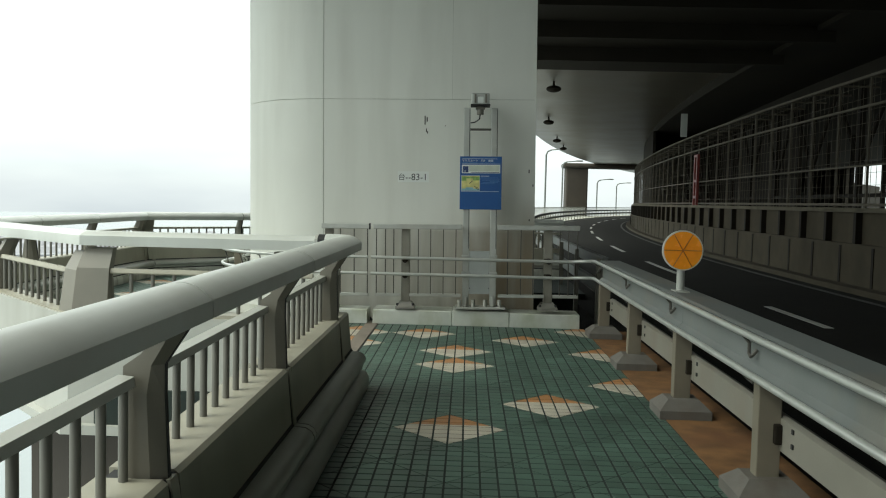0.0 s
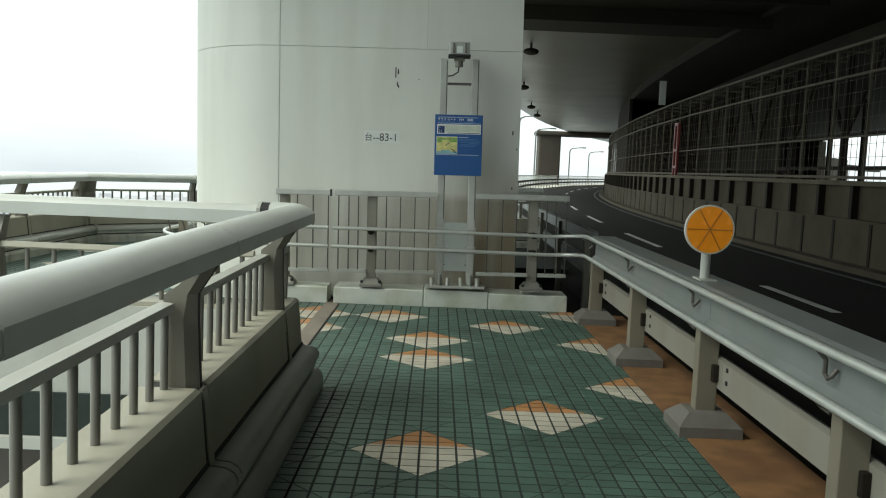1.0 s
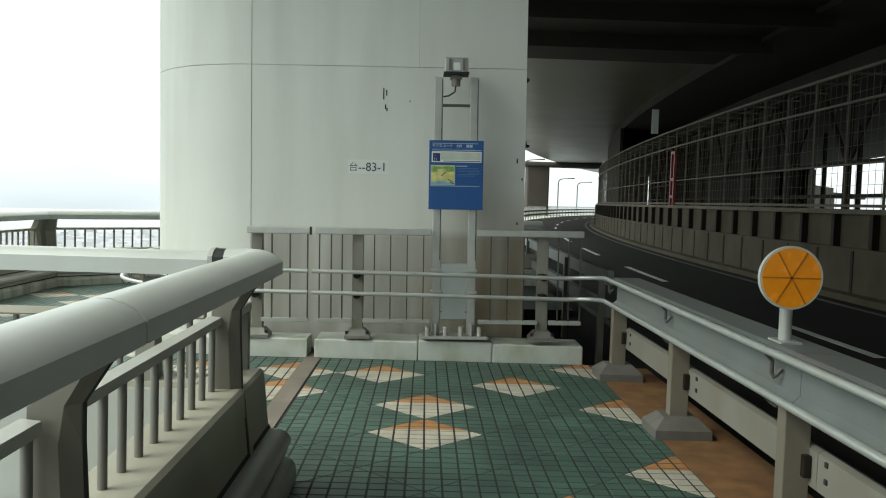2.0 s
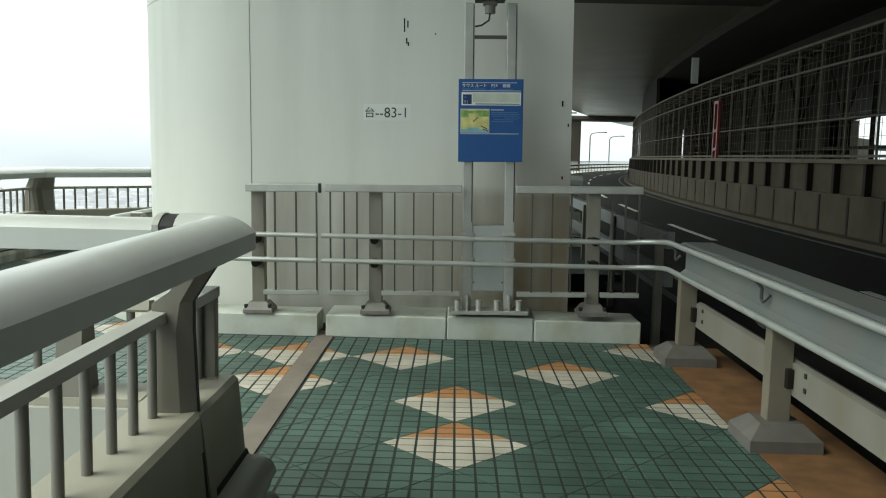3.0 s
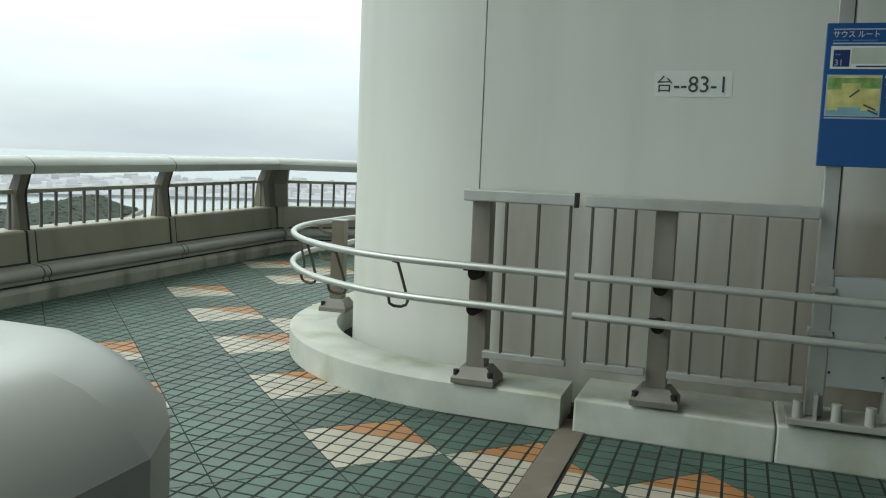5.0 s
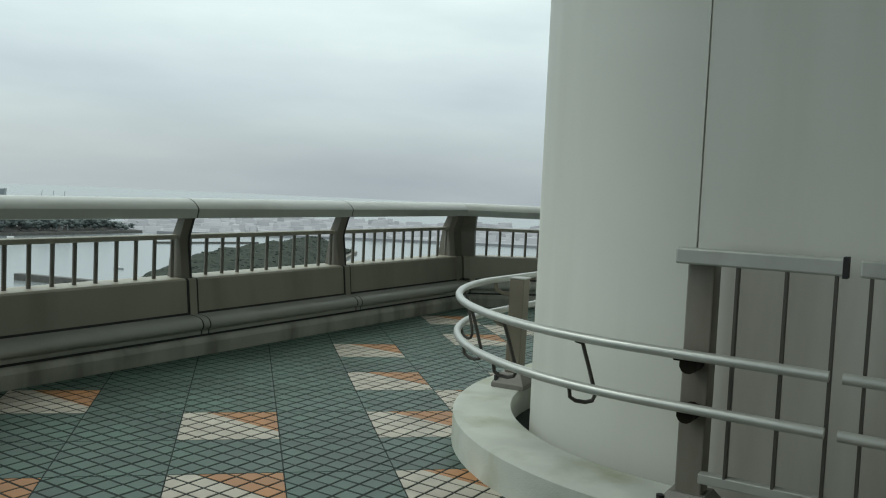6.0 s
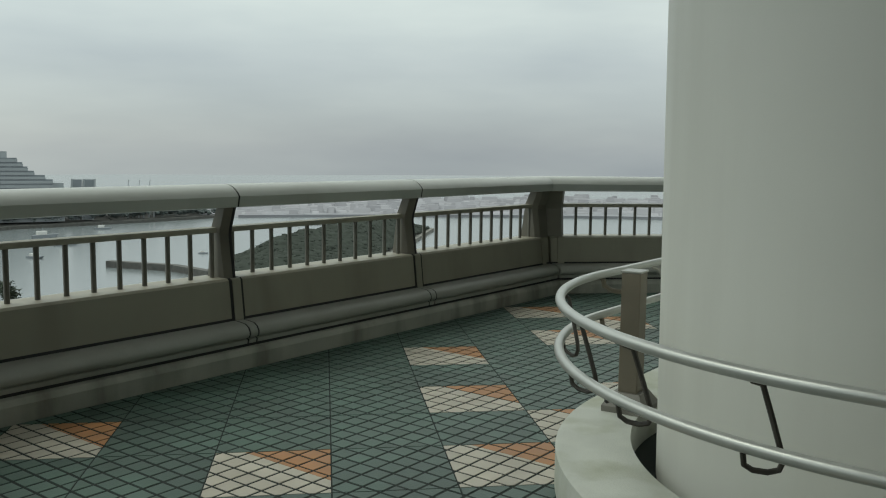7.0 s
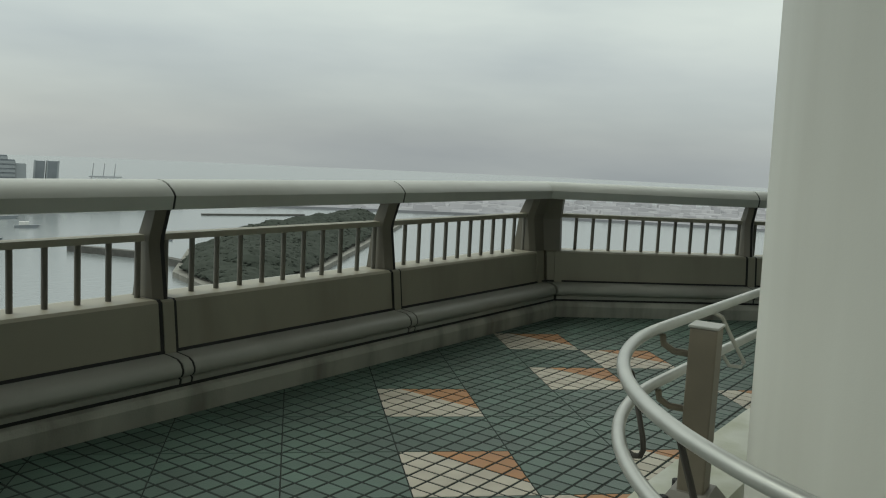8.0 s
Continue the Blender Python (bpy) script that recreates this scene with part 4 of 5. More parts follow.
while y < 150:
    s = bend(y)
    slope = math.atan2(2 * (y - 18) / 640 if y > 18 else 0, 1)
    r = pose(8.52 + s, y, 0, 0, 0, -math.degrees(slope))
    inv = Matrix.Translation((-8.6, -30, 0.1))
    share("rib", _rib, wall_r, inv @ r @ Matrix.Translation((0, 0, 0.92)))
    share("joint", _seam, wall_r, inv @ r @ Matrix.Translation((-0.17, 0.6, 0.88)))
    inv = Matrix.Translation((-8.6, -30, -1.6))
    share("upright", _up, mesh_fence, inv @ r @ Matrix.Translation((0.08, 0, 1.62)))
    share("strut", _strut, mesh_fence, inv @ r @ Matrix.Translation((0.08, 0, 4.5)))
    y += 1.62
for z, w in ((4.52, 0.03), (3.88, 0.026), (2.60, 0.018), (1.75, 0.03)):
    road_strip("rail", 8.57 - w, 8.57 + w, z - w, z + w, 4, 330, FENCE, "", "", parent=mesh_fence)
bm = bmesh.new()
y = 12.0
while y < 90:
    s = bend(y)
    box(bm, 8.575 + s, 8.583 + s, y - 0.004, y + 0.004, 1.68, 4.5)
    y += 0.27
for z in [1.9 + 0.27 * i for i in range(10)]:
    for i in range(30):
        a, b_ = 8.0 + 3 * i, 11.0 + 3 * i
        tube([(8.58 + bend(a), a, z), (8.58 + bend(b_), b_, z)], 0.005, 4, bm)
tagged(part("mesh_wire", bm, FENCE, mesh_fence), kind="stuff")
for dy in (-0.26, 0.26):
    yy = 38.4 + dy
    part("red_post", B(8.47 + bend(yy), 8.57 + bend(yy), yy - 0.05, yy + 0.05, 1.6, 3.70), REDP, mesh_fence, "red painted post")
for z in (1.95, 2.6, 3.6):
    part("red_bar", B(8.48 + bend(38.3), 8.56 + bend(38.3), 38.14, 38.66, z, z + 0.10), REDP, mesh_fence, "red painted cross bar")

# second guard rail beyond the tower, street lamps, far railing
far_guard = thing("guard_rail", (2.2, 30, 0), "pale steel guard rail along the road edge beyond the tower", "guard rail")
for z in (0.35, 0.72):
    road_strip("beam", 1.95, 2.03, z, z + 0.16, 15.4, 200, BEAM, "", "", parent=far_guard)
for i in range(60):
    y = 15.6 + 2.5 * i
    part("post", B(1.90 + bend(y), 1.97 + bend(y), y - 0.05, y + 0.05, -0.3, 0.85), POST, far_guard)
road_strip("pavement_far", -0.6, 2.0, -0.7, -0.05, 22.8, 330, CONC_D, "concrete walkway beside the carriageway beyond the tower", "pavement")
rail_far = thing("railing", (-0.5, 60, 0), "pale baluster railing along the bridge edge beyond the tower", "railing")
for z in (0.15, 1.1):
    road_strip("rail", -0.55, -0.45, z, z + 0.08, 24, 330, RAIL, "", "", parent=rail_far)
bm = bmesh.new()
y = 26.0
while y < 300:
    box(bm, -0.52 + bend(y), -0.48 + bend(y), y - 0.02, y + 0.02, -0.1, 1.12)
    y += 0.45
tagged(part("balusters", bm, RAIL, rail_far), kind="stuff")


def street_lamp(x, y, h=8.0):
    t = thing("street_lamp", (x, y, 0), "grey street lamp with curved arm beside the road", "street lamp", group="bridge street lamps")
    part("pole", tube([(x, y, -0.2), (x, y, h - 0.5), (x + 0.15, y, h - 0.15), (x + 0.5, y, h)], 0.09, 8), BEAM, t, smooth=True)
    part("arm", tube([(x + 0.5, y, h), (x + 1.6, y, h + 0.12)], 0.06, 8), BEAM, t, smooth=True)
    part("head", B(x + 1.5, x + 2.3, y - 0.15, y + 0.15, h + 0.04, h + 0.2, bevel=0.04), STEEL, t)
    return t


for y, h in ((92, 7.0), (104, 6.4), (129, 5.1), (143, 5.0), (166, 5.0)):
    street_lamp(-0.7 + bend(y), y, h)

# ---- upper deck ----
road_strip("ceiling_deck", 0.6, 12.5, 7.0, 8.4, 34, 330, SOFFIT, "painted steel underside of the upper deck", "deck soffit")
# Real over the road; its left and rear reach is added to block sky.
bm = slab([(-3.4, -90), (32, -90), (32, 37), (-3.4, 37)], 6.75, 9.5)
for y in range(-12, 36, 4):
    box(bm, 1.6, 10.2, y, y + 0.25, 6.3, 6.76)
# Cover added out of sight over the platform to cut its sky light.
tagged(part("ceiling_shade_cover", slab([(-7.9, 12.6), (-3.41, 12.6), (-3.41, 22.9), (-7.9, 22.0)], 6.75, 9.0), SOFFIT_SHADE), "unseen cover added over the platform to shade it", "deck soffit", kind="structure")
tagged(part("ceiling_crossbeam", bm, SOFFIT_SHADE), "dark underside of the tower cross beam, extended unseen to block sky light", "deck soffit", kind="structure")
# Stretched unseen to y -90 and x 31 to keep sky light out.
road_strip("wall_girder_dark", 9.5, 13.0, 6.6, 8.4, -90, 330, SOFFIT_SHADE, "deep dark girder between the carriageways", "girder")
road_strip("ceiling_inner", 13.0, 31, 6.1, 8.4, -90, 250, SOFFIT_SHADE, "dark underside over the middle track", "deck soffit")
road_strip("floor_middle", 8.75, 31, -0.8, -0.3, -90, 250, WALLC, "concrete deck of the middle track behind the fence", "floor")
# Plain dark walls added to block bright sky gaps behind the fence.
road_strip("wall_added_far", 30.6, 31.4, -0.8, 6.1, 98, 250, SOFFIT_SHADE, "added dark wall closing the far side of the middle track", "girder")
road_strip("wall_added_mid", 13.9, 14.1, -0.3, 6.1, 43, 250, SOFFIT_SHADE, "added dark wall closing the gap beyond the steel columns", "wall")
road_strip("wall_added_near", 9.3, 9.5, -0.3, 6.6, 62, 150, SOFFIT_SHADE, "added dark wall closing the gap behind the mesh fence", "wall")
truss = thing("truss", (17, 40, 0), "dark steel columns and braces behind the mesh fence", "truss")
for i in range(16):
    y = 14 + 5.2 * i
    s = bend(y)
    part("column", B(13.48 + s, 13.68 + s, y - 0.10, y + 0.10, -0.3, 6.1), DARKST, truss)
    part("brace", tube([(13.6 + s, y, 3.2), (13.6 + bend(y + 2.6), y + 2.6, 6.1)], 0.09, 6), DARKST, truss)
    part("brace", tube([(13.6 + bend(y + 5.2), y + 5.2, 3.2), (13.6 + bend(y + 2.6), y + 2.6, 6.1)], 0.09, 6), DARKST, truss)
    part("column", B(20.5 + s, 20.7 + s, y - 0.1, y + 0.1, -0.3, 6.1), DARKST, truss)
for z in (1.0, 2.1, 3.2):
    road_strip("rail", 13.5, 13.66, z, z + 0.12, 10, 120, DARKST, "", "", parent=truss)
pier = thing("bridge_pier", (-2.4 + bend(120), 120, 0), "dark concrete pier carrying the upper deck", "pier")
part("shaft", B(-3.8 + bend(122), -0.9 + bend(122), 120, 123, -0.3, 7.0, bevel=0.2), PIERC, pier)
part("cap", B(-4.2 + bend(122), 6.0 + bend(122), 119.6, 123.4, 6.4, 7.02, bevel=0.2), PIERC, pier)
for y, off in ((42, 2.8), (58, 2.45), (74, 2.2), (84, 1.9)):
    x = off + bend(y)
    t = thing("ceiling_lamp", (x, y, 7.0), "round dark lamp under the deck edge", "ceiling lamp", group="deck lamps")
    part("stem", tube([(x, y, 6.75), (x, y, 7.02)], 0.05, 8), DARKST, t)
    bm = bmesh.new()
    bmesh.ops.create_uvsphere(bm, u_segments=14, v_segments=8, radius=0.34, matrix=Matrix.Translation((x, y, 6.66)) @ Matrix.Diagonal((1, 1, 0.45, 1)))
    part("shade", bm, DARKST, t, smooth=True)
# White panel put in for daylight showing through a gap.
tag_y = 50.6
t = thing("gap_light_panel", (11.55, tag_y, 5.35), "white panel standing for light through a gap under the girder", "sign")
part("board", B(11.40, 11.75, tag_y, tag_y + 0.04, 5.35, 6.6), WHITE, t)
sign.matrix_basis = Matrix.Translation((0.012, 0, -0.042)) @ sign.matrix_basis
plate.matrix_basis = Matrix.Translation((0.058, 0, -0.018)) @ plate.matrix_basis
lamp.matrix_basis = Matrix.Translation((0.012, 0, 0.03)) @ lamp.matrix_basis
plumb(tower, plate, mast, lamp, sign, fence, fence2, bpy.data.objects["wall_pier"], bpy.data.objects["water"])

# ---- the bay and its shores ----
def jitter_ball(r, seed):
    rnd = random.Random(seed)
    bm = bmesh.new()
    bmesh.ops.create_icosphere(bm, subdivisions=1, radius=r)
    for v in bm.verts:
        v.co *= 0.78 + 0.5 * rnd.random()
    return bm


def clumps(name, spots, material, label, seed, m=None, leaves=14, leaf=1.0):
    """Woodland as one mesh of many leafy clumps; spots are (x, y, z, size)."""
    base = []
    for i in range(4):
        bm = jitter_ball(1.0, seed + i)
        bm.verts.ensure_lookup_table()
        base.append((np.array([v.co[:] for v in bm.verts]), [[v.index for v in f.verts] for f in bm.faces]))
        bm.free()
    rnd = random.Random(seed)
    verts, faces, off = [], [], 0
    for x, y, z, s in spots:
        co, fs = base[rnd.randrange(4)]
        a = rnd.random() * 6.28
        rot = np.array([[math.cos(a), -math.sin(a), 0], [math.sin(a), math.cos(a), 0], [0, 0, 0.62]])
        verts.append(co @ rot.T * s * 0.7 + (x, y, z))
        faces += [[i + off for i in f] for f in fs]
        off += len(co)
    gen = np.random.default_rng(seed)
    cen = np.repeat(np.array([p[:3] for p in spots]), leaves, axis=0)
    size = np.repeat(np.array([p[3] for p in spots]), leaves)[:, None]
    cen = cen + gen.normal(0, 1, cen.shape) * size * (0.55, 0.55, 0.42)
    e1, e2 = gen.normal(0, 0.22, cen.shape) * size * leaf * (1, 1, 0.4), gen.normal(0, 0.22, cen.shape) * size * leaf * (1, 1, 0.4)
    quads = np.stack((cen - e1, cen + e2, cen + e1, cen - e2), axis=1).reshape(-1, 3)
    verts.append(quads)
    faces += (off + np.arange(len(quads)).reshape(-1, 4)).tolist()
    me = bpy.data.meshes.new(name)
    me.from_pydata(np.concatenate(verts).tolist(), [], faces)
    me.materials.append(material)
    ob = new(name, me)
    for p in me.polygons:
        p.use_smooth = True
    ob.matrix_basis = m if m is not None else Matrix.Identity(4)
    return tagged(ob, label, "woodland", kind="stuff")


def inside(p, poly):
    x, y, hit = p[0], p[1], False
    for (x0, y0), (x1, y1) in zip(poly, poly[1:] + poly[:1]):
        if (y0 > y) != (y1 > y) and x < (x1 - x0) * (y - y0) / (y1 - y0) + x0:
            hit = not hit
    return hit


def shore_distance(p, poly):
    best = 1e9
    for a, b in zip(poly, poly[1:] + poly[:1]):
        a, b, q = Vector(a), Vector(b), Vector(p)
        t = max(0, min(1, (q - a).dot(b - a) / (b - a).length_squared))
        best = min(best, (a + t * (b - a) - q).length)
    return best


def far_part(name, bm, material, label="", category="", kind="", parent=None):
    ob = part(name, bm, material, parent, label)
    if parent is None:
        ob.matrix_basis = PLUMB
        tagged(ob, "", category, kind=kind)
    return ob


ISLAND = [(-232, 214), (-258, 280), (-428, 561), (-492, 532), (-425, 400), (-364, 300), (-298, 240)]
far_part("ground_island", slab(ISLAND, SEA - 1, SEA + 2.2), STONE, "low stone-edged island in the bay", "island", "structure")
rnd = random.Random(4)
spots = []
while len(spots) < 5000:
    p = (rnd.uniform(-495, -230), rnd.uniform(212, 565))
    if inside(p, ISLAND):
        d = shore_distance(p, ISLAND)
        if d > 3:
            h = min(13.0, 1.0 + d * 0.45) * (0.78 + 0.4 * noise.noise(Vector((p[0] * 0.03, p[1] * 0.03, 0))))
            spots.append((p[0], p[1], SEA + 1.6 + h * rnd.uniform(0.9, 1.03), rnd.uniform(0.8, 1.9)))
def canopy_height(x, y, d):
    """Height of the tree tops at a place d metres inside the shore."""
    h = min(13.0, 1.0 + d * 0.45) * (0.78 + 0.4 * noise.noise(Vector((x * 0.03, y * 0.03, 0))))
    return h + 1.1 * noise.noise(Vector((x * 0.16, y * 0.16, 3))) + 0.7 * noise.noise(Vector((x * 0.42, y * 0.42, 7)))


grid, cv, cf = {}, [], []
for i in range(150):
    for j in range(200):
        x, y = -496 + 1.8 * i, 212 + 1.8 * j
        if inside((x, y), ISLAND):
            d = shore_distance((x, y), ISLAND)
            if d > 2:
                grid[i, j] = len(cv)
                cv.append((x, y, SEA + 2 + max(0.2, canopy_height(x, y, d))))
for i, j in grid:
    ring = [(i, j), (i + 1, j), (i + 1, j + 1), (i, j + 1)]
    if all(p in grid for p in ring):
        cf.append([grid[p] for p in ring])
me = bpy.data.meshes.new("island_canopy")
me.from_pydata(cv, [], cf)
me.polygons.foreach_set("use_smooth", [True] * len(cf))
me.materials.append(LEAF_I)
ob = new("island_canopy", me)
ob.matrix_basis = PLUMB
tagged(ob, "dense dark evergreen canopy on the small island", "woodland", kind="stuff")
clumps("island_wood", spots, LEAF_I, "dark evergreen woodland covering the small island", 11, PLUMB, leaves=6, leaf=0.6)
for pts, w, z in ((((-402, 258), (-360, 268), (-318, 262)), 2.0, -46.8), (((-581, 486), (-562, 530), (-546, 570)), 2.5, -48.6), (((-514, 500), (-476, 512)), 1.5, -48.8)):
    bm = bmesh.new()
    for (xa, ya), (xb, yb) in zip(pts, pts[1:]):
        d = Vector((xb - xa, yb - ya)).normalized()
        n_ = Vector((-d.y, d.x)) * w
        slab([(xa + n_.x, ya + n_.y), (xb + n_.x, yb + n_.y), (xb - n_.x, yb - n_.y), (xa - n_.x, ya - n_.y)], SEA - 1, z, bm)
    far_part("breakwater", bm, DSTONE, "low stone breakwater in the grey water", "breakwater", "structure")

LAND = [(-640, 250), (-694, 354), (-690, 470), (-700, 570), (-760, 575), (-900, 480), (-900, 200), (-700, 180)]
far_part("ground_shore", slab(LAND, SEA - 1, SEA + 2.5), DSTONE, "far wooded shore across the bay", "shore", "structure")
spots = []
while len(spots) < 1500:
    p = (rnd.uniform(-780, -645), rnd.uniform(240, 572))
    if inside(p, LAND) and shore_distance(p, LAND) > 5:
        h = (11.0 if p[1] > 400 else 14) * (0.75 + 0.4 * rnd.random()) * min(1, (585 - p[1]) / 90 + 0.25)
        spots.append((p[0], p[1], SEA + 2.5 + h * rnd.uniform(0.4, 1.0), rnd.uniform(2.5, 4.5)))
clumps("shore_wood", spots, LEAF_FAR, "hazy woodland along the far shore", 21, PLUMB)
PARK = [(-250, 90), (-290, 112), (-332, 143), (-328, 156), (-306, 163), (-286, 161), (-240, 128), (-215, 95)]
far_part("ground_park", slab(PARK, SEA - 1, SEA + 2.0), GRASS, "grassy park edge by the water", "park", "structure")


def shore_tree(x, y, h, seed):
    rnd = random.Random(seed)
    z = SEA + 2.0
    t = thing("tree", label="dark windswept pine tree on the park shore", category="tree", group="park trees", m=PLUMB @ Matrix.Translation((x, y, z)))
    bm = tube([(0, 0, -0.3), (0.2, 0.1, h * 0.35), (0.5, 0, h * 0.6), (0.4, 0.2, h * 0.8)], 0.22, 7)
    for i in range(5):
        a = rnd.random() * 6.28
        tube([(0.4, 0, h * (0.4 + 0.08 * i)), (0.4 + 1.6 * math.cos(a), 1.6 * math.sin(a), h * (0.5 + 0.09 * i))], 0.09, 5, bm)
    part("trunk", bm, BARK, t, local=True)
    bm = bmesh.new()
    for i in range(620):
        a, k_ = rnd.random() * 6.28, rnd.randrange(7)
        c = Vector((0.4 + 0.3 * h * math.cos(k_ * 2.4) * (1 - k_ / 9), 0.3 * h * math.sin(k_ * 2.4) * (1 - k_ / 9), h * (0.5 + 0.075 * k_)))
        p = c + Vector((rnd.gauss(0, 1.0), rnd.gauss(0, 1.0), rnd.gauss(0, 0.42)))
        e1, e2 = Vector((rnd.gauss(0, 1), rnd.gauss(0, 1), rnd.gauss(0, 0.5))).normalized() * 0.5, Vector((rnd.gauss(0, 1), rnd.gauss(0, 1), rnd.gauss(0, 1))).normalized() * 0.36
        bm.faces.new([bm.verts.new(q) for q in (p - e1, p + e2, p + e1, p - e2)])
    part("crown", bm, LEAF, t, local=True)


for i, (x, y, h) in enumerate(((-318, 149, 12), (-311, 155, 11), (-304, 157.5, 9), (-324, 152, 12.5), (-309, 148, 12), (-299, 157, 7), (-292, 133, 11), (-284, 124, 12), (-322, 144, 12))):
    shore_tree(x, y, h, i)

# large terraced hotel, towers, slanted block, cranes
HU = Vector((0.465, 0.885, 0))
HM = PLUMB @ Matrix(((HU.x, -HU.y, 0, -732.6), (HU.y, HU.x, 0, 336.4), (0, 0, 1, 0), (0, 0, 0, 1)))
HS = HM @ Matrix.Translation((-0.4, 0, 0)) @ Matrix.Diagonal((0.8, 1, 1, 1))
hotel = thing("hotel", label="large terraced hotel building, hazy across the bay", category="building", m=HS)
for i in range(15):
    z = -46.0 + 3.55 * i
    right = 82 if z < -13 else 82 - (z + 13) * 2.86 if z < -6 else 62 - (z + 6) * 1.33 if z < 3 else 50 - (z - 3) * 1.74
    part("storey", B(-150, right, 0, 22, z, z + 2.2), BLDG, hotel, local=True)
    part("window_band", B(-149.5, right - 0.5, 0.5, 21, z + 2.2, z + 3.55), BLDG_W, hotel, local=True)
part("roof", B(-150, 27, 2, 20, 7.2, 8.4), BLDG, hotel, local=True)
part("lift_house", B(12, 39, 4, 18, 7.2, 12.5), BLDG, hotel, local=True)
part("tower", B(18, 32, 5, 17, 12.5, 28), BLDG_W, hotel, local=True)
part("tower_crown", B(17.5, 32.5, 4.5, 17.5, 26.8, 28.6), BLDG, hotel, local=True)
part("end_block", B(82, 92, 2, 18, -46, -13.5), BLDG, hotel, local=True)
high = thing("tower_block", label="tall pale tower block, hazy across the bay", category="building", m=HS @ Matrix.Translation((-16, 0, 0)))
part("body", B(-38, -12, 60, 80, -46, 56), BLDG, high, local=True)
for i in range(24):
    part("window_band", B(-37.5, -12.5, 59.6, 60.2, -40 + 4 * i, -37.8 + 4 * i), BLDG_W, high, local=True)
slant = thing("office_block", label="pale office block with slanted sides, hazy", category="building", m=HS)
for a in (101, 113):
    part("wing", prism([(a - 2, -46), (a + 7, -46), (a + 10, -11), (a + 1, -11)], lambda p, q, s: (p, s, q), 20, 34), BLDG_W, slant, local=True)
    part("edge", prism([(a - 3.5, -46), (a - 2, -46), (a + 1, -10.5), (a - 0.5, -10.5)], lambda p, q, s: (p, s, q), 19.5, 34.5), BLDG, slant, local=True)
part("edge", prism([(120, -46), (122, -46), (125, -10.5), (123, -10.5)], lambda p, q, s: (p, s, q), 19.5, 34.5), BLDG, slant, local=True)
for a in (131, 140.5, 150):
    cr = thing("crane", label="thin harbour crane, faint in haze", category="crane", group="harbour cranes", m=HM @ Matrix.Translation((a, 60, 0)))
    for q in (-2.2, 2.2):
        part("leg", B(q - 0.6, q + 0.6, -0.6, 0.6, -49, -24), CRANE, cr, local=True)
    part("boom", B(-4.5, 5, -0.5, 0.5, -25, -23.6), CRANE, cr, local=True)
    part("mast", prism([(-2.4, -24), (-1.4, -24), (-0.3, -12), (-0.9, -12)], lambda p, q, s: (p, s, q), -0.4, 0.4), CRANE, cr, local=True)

# far city shore
bm = bmesh.new()
rnd = random.Random(9)
for i in range(1500):
    az, d = radians(-52 + 62 * rnd.random()), 905 * 1.5 ** rnd.random()
    w, dep, h = rnd.uniform(5, 22) * (d / 905) ** 0.7, rnd.uniform(6, 14), 1.5 + 6.0 * rnd.random() ** 2.5 * (d / 905) ** 0.5
    ca, sa = math.cos(az), math.sin(az)
    n0 = len(bm.verts)
    new_v = list(box(bm, -w / 2, w / 2, -dep, dep, SEA, SEA + 2.5 + h).verts)[n0:]
    # Tops drawn in: sloped fronts catch more sky and pale the city.
    for v in new_v:
        if v.co.z > SEA + 1:
            v.co.x, v.co.y = v.co.x * 0.8, v.co.y * 0.3
        v.co = Vector((v.co.x * ca + (v.co.y + d) * sa, -v.co.x * sa + (v.co.y + d) * ca, v.co.z))
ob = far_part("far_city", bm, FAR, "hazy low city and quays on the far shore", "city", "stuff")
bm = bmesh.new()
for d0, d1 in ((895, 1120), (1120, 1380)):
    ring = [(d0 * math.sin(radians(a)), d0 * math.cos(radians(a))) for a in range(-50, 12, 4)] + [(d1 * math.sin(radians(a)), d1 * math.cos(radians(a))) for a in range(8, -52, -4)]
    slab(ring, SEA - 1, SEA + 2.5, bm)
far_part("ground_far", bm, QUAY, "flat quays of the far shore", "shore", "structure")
for x, y, s, a in ((-530, 307, 1.0, 70), (-470, 255, 0.7, 20), (-600, 330, 1.2, 80), (-640, 400, 0.9, 60), (-420, 330, 0.4, 30), (-560, 270, 0.8, 40)):
    boat = thing("boat", label="small white work boat on the grey water", category="boat", group="bay boats", m=PLUMB @ pose(x, y, SEA, 0, 0, a))
    part("hull", prism([(-7 * s, 1.6 * s), (-6.4 * s, -0.2), (5.5 * s, -0.2), (8 * s, 2.0 * s)], lambda p, q, w: (p, w, q), -1.8 * s, 1.8 * s), BLDG_W, boat, local=True)
    part("cabin", B(-4 * s, 1.5 * s, -1.3 * s, 1.3 * s, 1.6 * s, 3.9 * s, bevel=0.15), RIND, boat, local=True)
    part("mast", tube([(-0.5 * s, 0, 3.8 * s), (-0.5 * s, 0, 6.5 * s)], 0.12, 6), BLDG_W, boat, local=True)

# ---- floor tiles ----
def clip(poly, nx, ny, c):
    """The part of a convex polygon where nx x + ny y <= c."""
    out = []
    for (x0, y0), (x1, y1) in zip(poly, poly[1:] + poly[:1]):
        a, b = nx * x0 + ny * y0 - c, nx * x1 + ny * y1 - c
        if a <= 0:
            out.append((x0, y0))
        if (a < 0 < b) or (b < 0 < a):
            t = a / (a - b)
            out.append((x0 + t * (x1 - x0), y0 + t * (y1 - y0)))
    return out


def area(p):
    return abs(sum(a[0] * b[1] - a[1] * b[0] for a, b in zip(p, p[1:] + p[:1]))) / 2


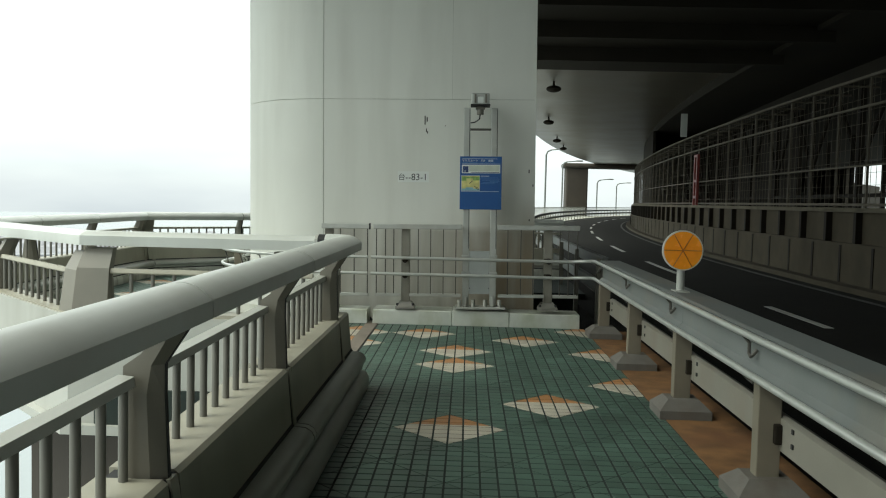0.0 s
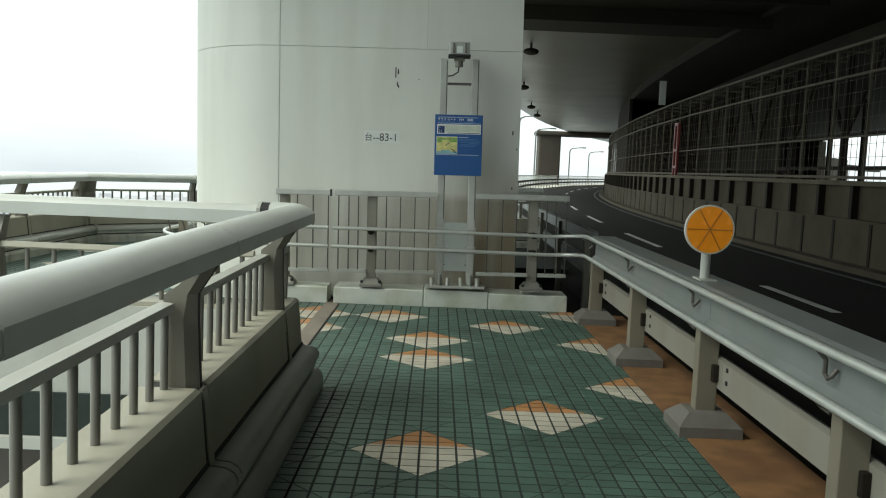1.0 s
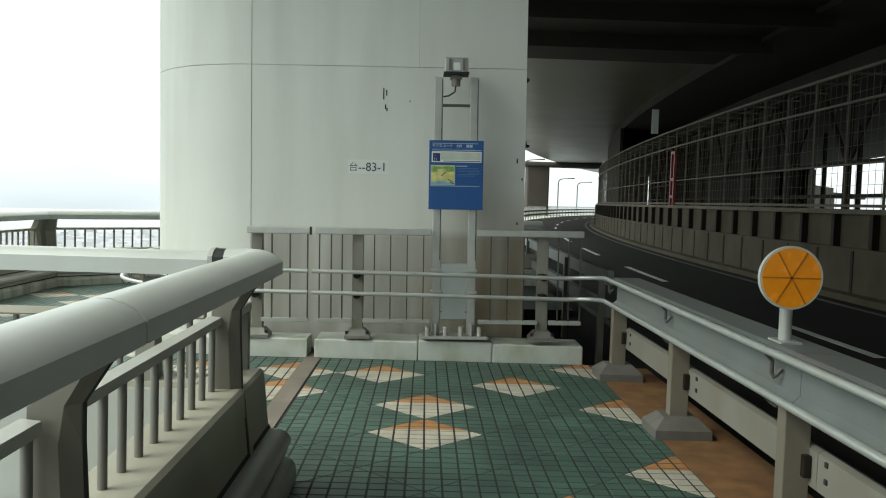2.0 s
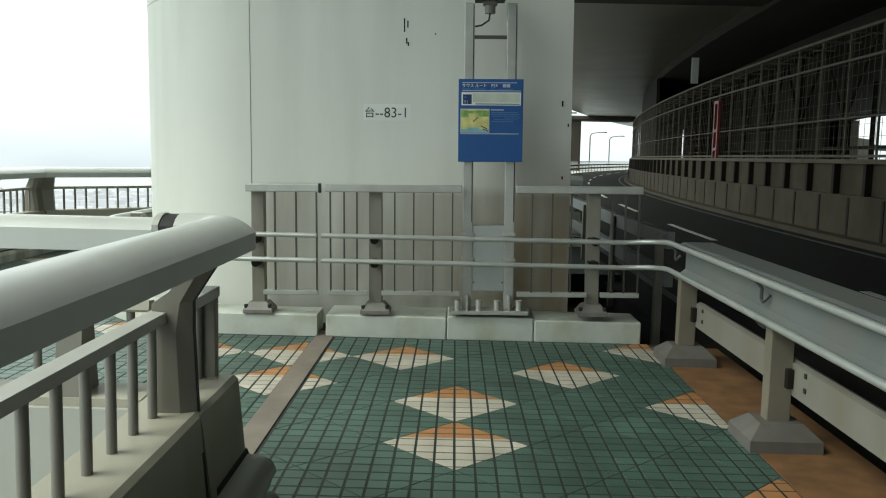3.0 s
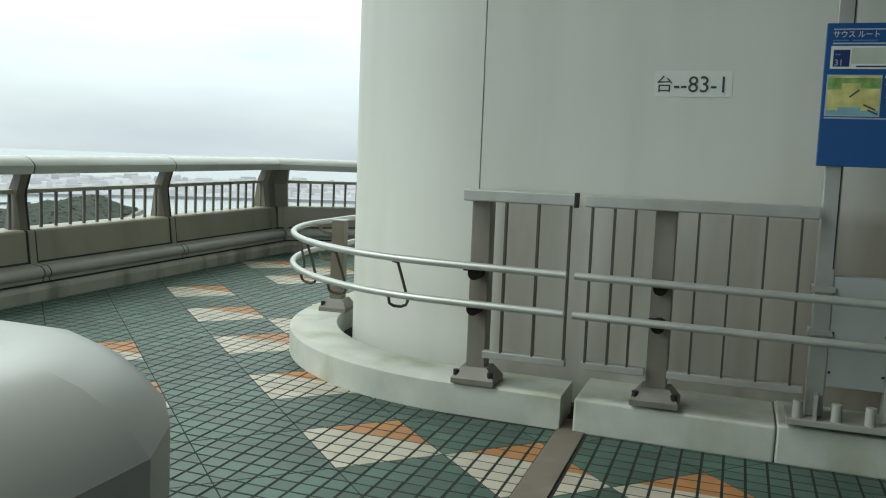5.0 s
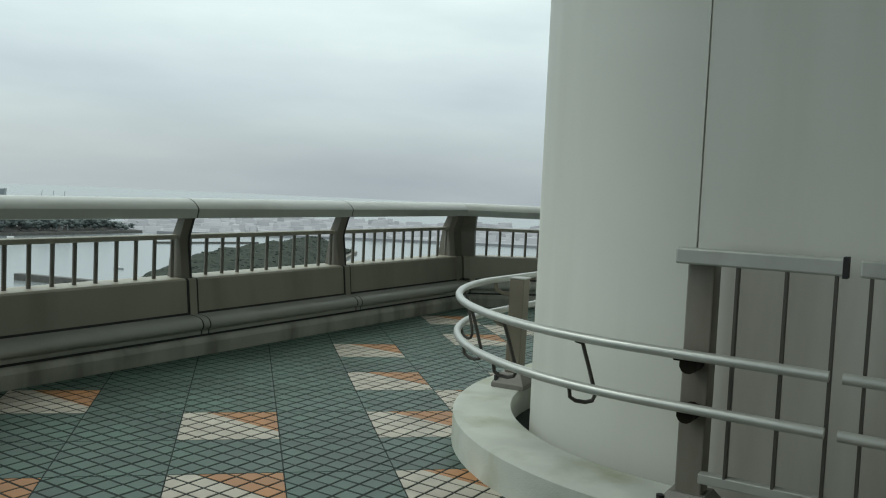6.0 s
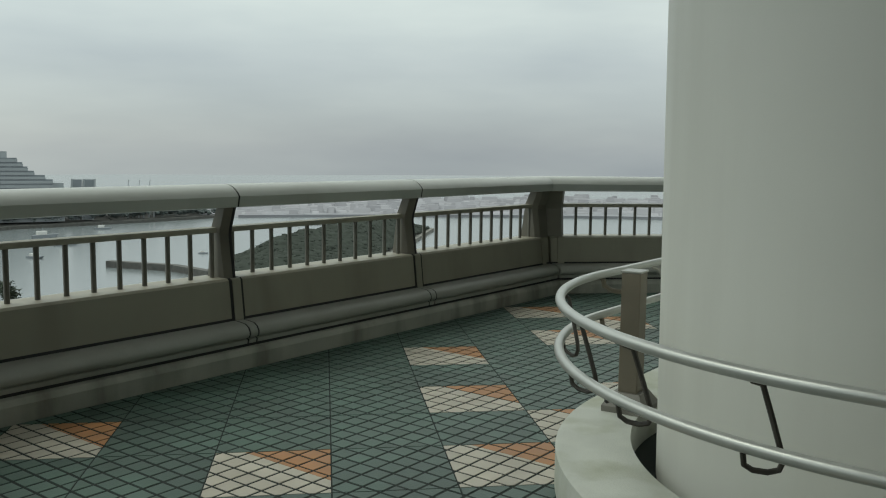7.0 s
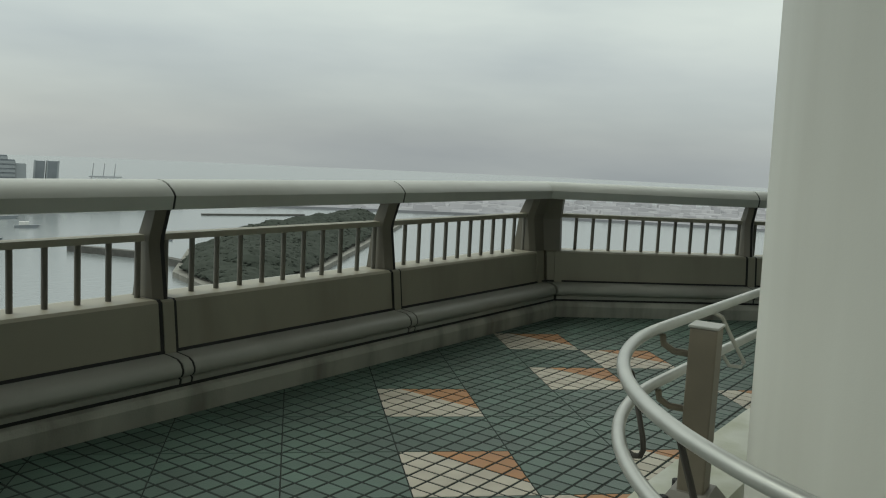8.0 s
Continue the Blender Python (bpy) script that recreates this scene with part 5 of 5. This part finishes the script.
def tile_pieces(poly, la, lb, coloured):
    """Cuts a tile along the slanting panel lines; gives (polygon, colour)."""
    ds, ss = [x - y for x, y in poly], [x + y for x, y in poly]
    g = 0.0045
    for i in range(round((min(ds) - la) / 0.8), round((max(ds) - la) / 0.8) + 1):
        for j in range(round((min(ss) - lb) / 0.8), round((max(ss) - lb) / 0.8) + 1):
            q, c1, c2 = poly, la + 0.8 * i, lb + 0.8 * j
            for nx, ny, c in ((1, -1, c1 + 0.4 - g), (-1, 1, -c1 + 0.4 - g), (1, 1, c2 + 0.4 - g), (-1, -1, -c2 + 0.4 - g)):
                q = clip(q, nx, ny, c) if len(q) > 2 else []
            if len(q) < 3 or area(q) < 2e-5:
                continue
            if (i, j) in coloured:
                cy = (c2 - c1) / 2
                for sgn, col in ((1, 2), (-1, 1)):
                    h = clip(q, 0, -sgn, -sgn * (cy + 0.10))
                    if len(h) > 2 and area(h) > 2e-5:
                        yield h, col
            else:
                yield q, 0


def solid(poly, top, verts, faces, mats, col, ox=0.0, oy=0.0):
    n_ = len(poly)
    cx, cy = sum(p[0] for p in poly) / n_, sum(p[1] for p in poly) / n_
    off = len(verts)
    for z, k_ in ((-0.006, 1.0), (top - 0.0012, 0.985), (top, 0.965)):
        for x, y in poly:
            verts.append((cx + (x - cx) * k_ - ox, cy + (y - cy) * k_ - oy, z))
    sign_ = sum(a[0] * b[1] - a[1] * b[0] for a, b in zip(poly, poly[1:] + poly[:1])) > 0
    order = list(range(n_)) if sign_ else list(range(n_))[::-1]
    for lev in (0, n_):
        for a, b in zip(order, order[1:] + order[:1]):
            faces.append((off + lev + a, off + lev + b, off + lev + n_ + b, off + lev + n_ + a))
            mats.append(col)
    faces.append(tuple(off + 2 * n_ + a for a in order))
    mats.append(col)


def tile_floor(floor, x0, x1, y0, y1, px, py, la, lb, coloured, keep, pick, planes=()):
    rnd = random.Random(3)
    V, F, Mt = [], [], []
    whole = {}
    trio = (T_TEAL, T_CREAM, T_ORANGE)
    for ix in range(math.floor((x0 - px) / TILE), math.ceil((x1 - px) / TILE)):
        for iy in range(math.floor((y0 - py) / TILE), math.ceil((y1 - py) / TILE)):
            gx = 0.0062
            gy = 0.0062
            a, b, c, d = px + ix * TILE + gx, px + (ix + 1) * TILE - gx, py + iy * TILE + gy, py + (iy + 1) * TILE - gy
            a, b, c, d = max(a, x0), min(b, x1), max(c, y0), min(d, y1)
            if b - a < 0.008 or d - c < 0.008 or not keep((a + b) / 2, (c + d) / 2):
                continue
            poly = [(a, c), (b, c), (b, d), (a, d)]
            for pl in planes:
                poly = clip(poly, *pl) if len(poly) > 2 else []
            if len(poly) < 3 or area(poly) < 4e-5:
                continue
            top = rnd.uniform(-0.0006, 0.0008)
            got = list(tile_pieces(poly, la, lb, coloured))
            if pick((a + b) / 2, (c + d) / 2):
                for q, col in got:
                    if len(got) == 1 and abs(area(q) - (TILE - 2 * gx) * (TILE - 2 * gy)) < 1e-6:
                        if col not in whole:
                            v, f, mi = [], [], []
                            solid([(-TILE / 2 + gx, -TILE / 2 + gy), (TILE / 2 - gx, -TILE / 2 + gy), (TILE / 2 - gx, TILE / 2 - gy), (-TILE / 2 + gx, TILE / 2 - gy)], 0, v, f, mi, 0)
                            whole[col] = bpy.data.meshes.new("tile")
                            whole[col].from_pydata(v, [], f)
                            whole[col].materials.append(trio[col])
                        ob = new("tile", whole[col])
                        ob.matrix_basis = Matrix.Translation(((a + b) / 2, (c + d) / 2, top))
                    else:
                        v, f, mi = [], [], []
                        solid(q, 0, v, f, mi, 0, (a + b) / 2, (c + d) / 2)
                        me = bpy.data.meshes.new("tile")
                        me.from_pydata(v, [], f)
                        me.materials.append(trio[col])
                        ob = new("tile", me)
                        ob.matrix_basis = Matrix.Translation(((a + b) / 2, (c + d) / 2, top))
                    ob.parent = floor
            else:
                for q, col in got:
                    solid(q, top, V, F, Mt, col)
    me = bpy.data.meshes.new("tiles")
    me.from_pydata(V, [], F)
    for mt in trio:
        me.materials.append(mt)
    me.polygons.foreach_set("material_index", Mt)
    ob = new("tiles", me)
    ob.parent = floor
    return tagged(ob, kind="stuff")


RIGHT_SET = {(-12, 11), (-12, 13), (-15, 14), (-16, 15), (-18, 16), (-16, 17), (-14, 17), (-16, 19), (-18, 14), (-19, 15), (-12, 15)}
LEFT_SET = {(-24, 12), (-24, 14), (-26, 14), (-28, 14), (-29, 16), (-31, 16), (-22, 12), (-25, 15), (-22, 14), (-20, 14), (-19, 15), (-18, 14), (-25, 10), (-22, 10), (-30, 17), (-26, 16), (-28, 18)}
tile_floor(FLOOR_R, -1.076, 1.583, -3.0, 14.405, -0.055, 12.5, 0.25, 0.45, RIGHT_SET,
           lambda x, y: y > 10.66 or x > N_X + 0.01, lambda x, y: 9.1 < y < 10.25)
tile_floor(FLOOR_L, -6.075, -1.255, 10.72, 22.5, -1.31, 13.75, 0.16, 0.47, LEFT_SET,
           lambda x, y: (x - RING_X) ** 2 + (max(RING_Y - y, 0) + max(y - RING_B, 0)) ** 2 > (RING_R - 0.06) ** 2 and not (x > RING_X and RING_Y - RING_R < y < RING_B + RING_R),
           lambda x, y: -4.3 < x < -2.55 and 13.0 < y < 14.75,
           planes=((-3.155, -3.04, 3.155 * 3.04 - 3.04 * 10.715), (-1, 1, 6.08 + 20.06 - 0.004)))
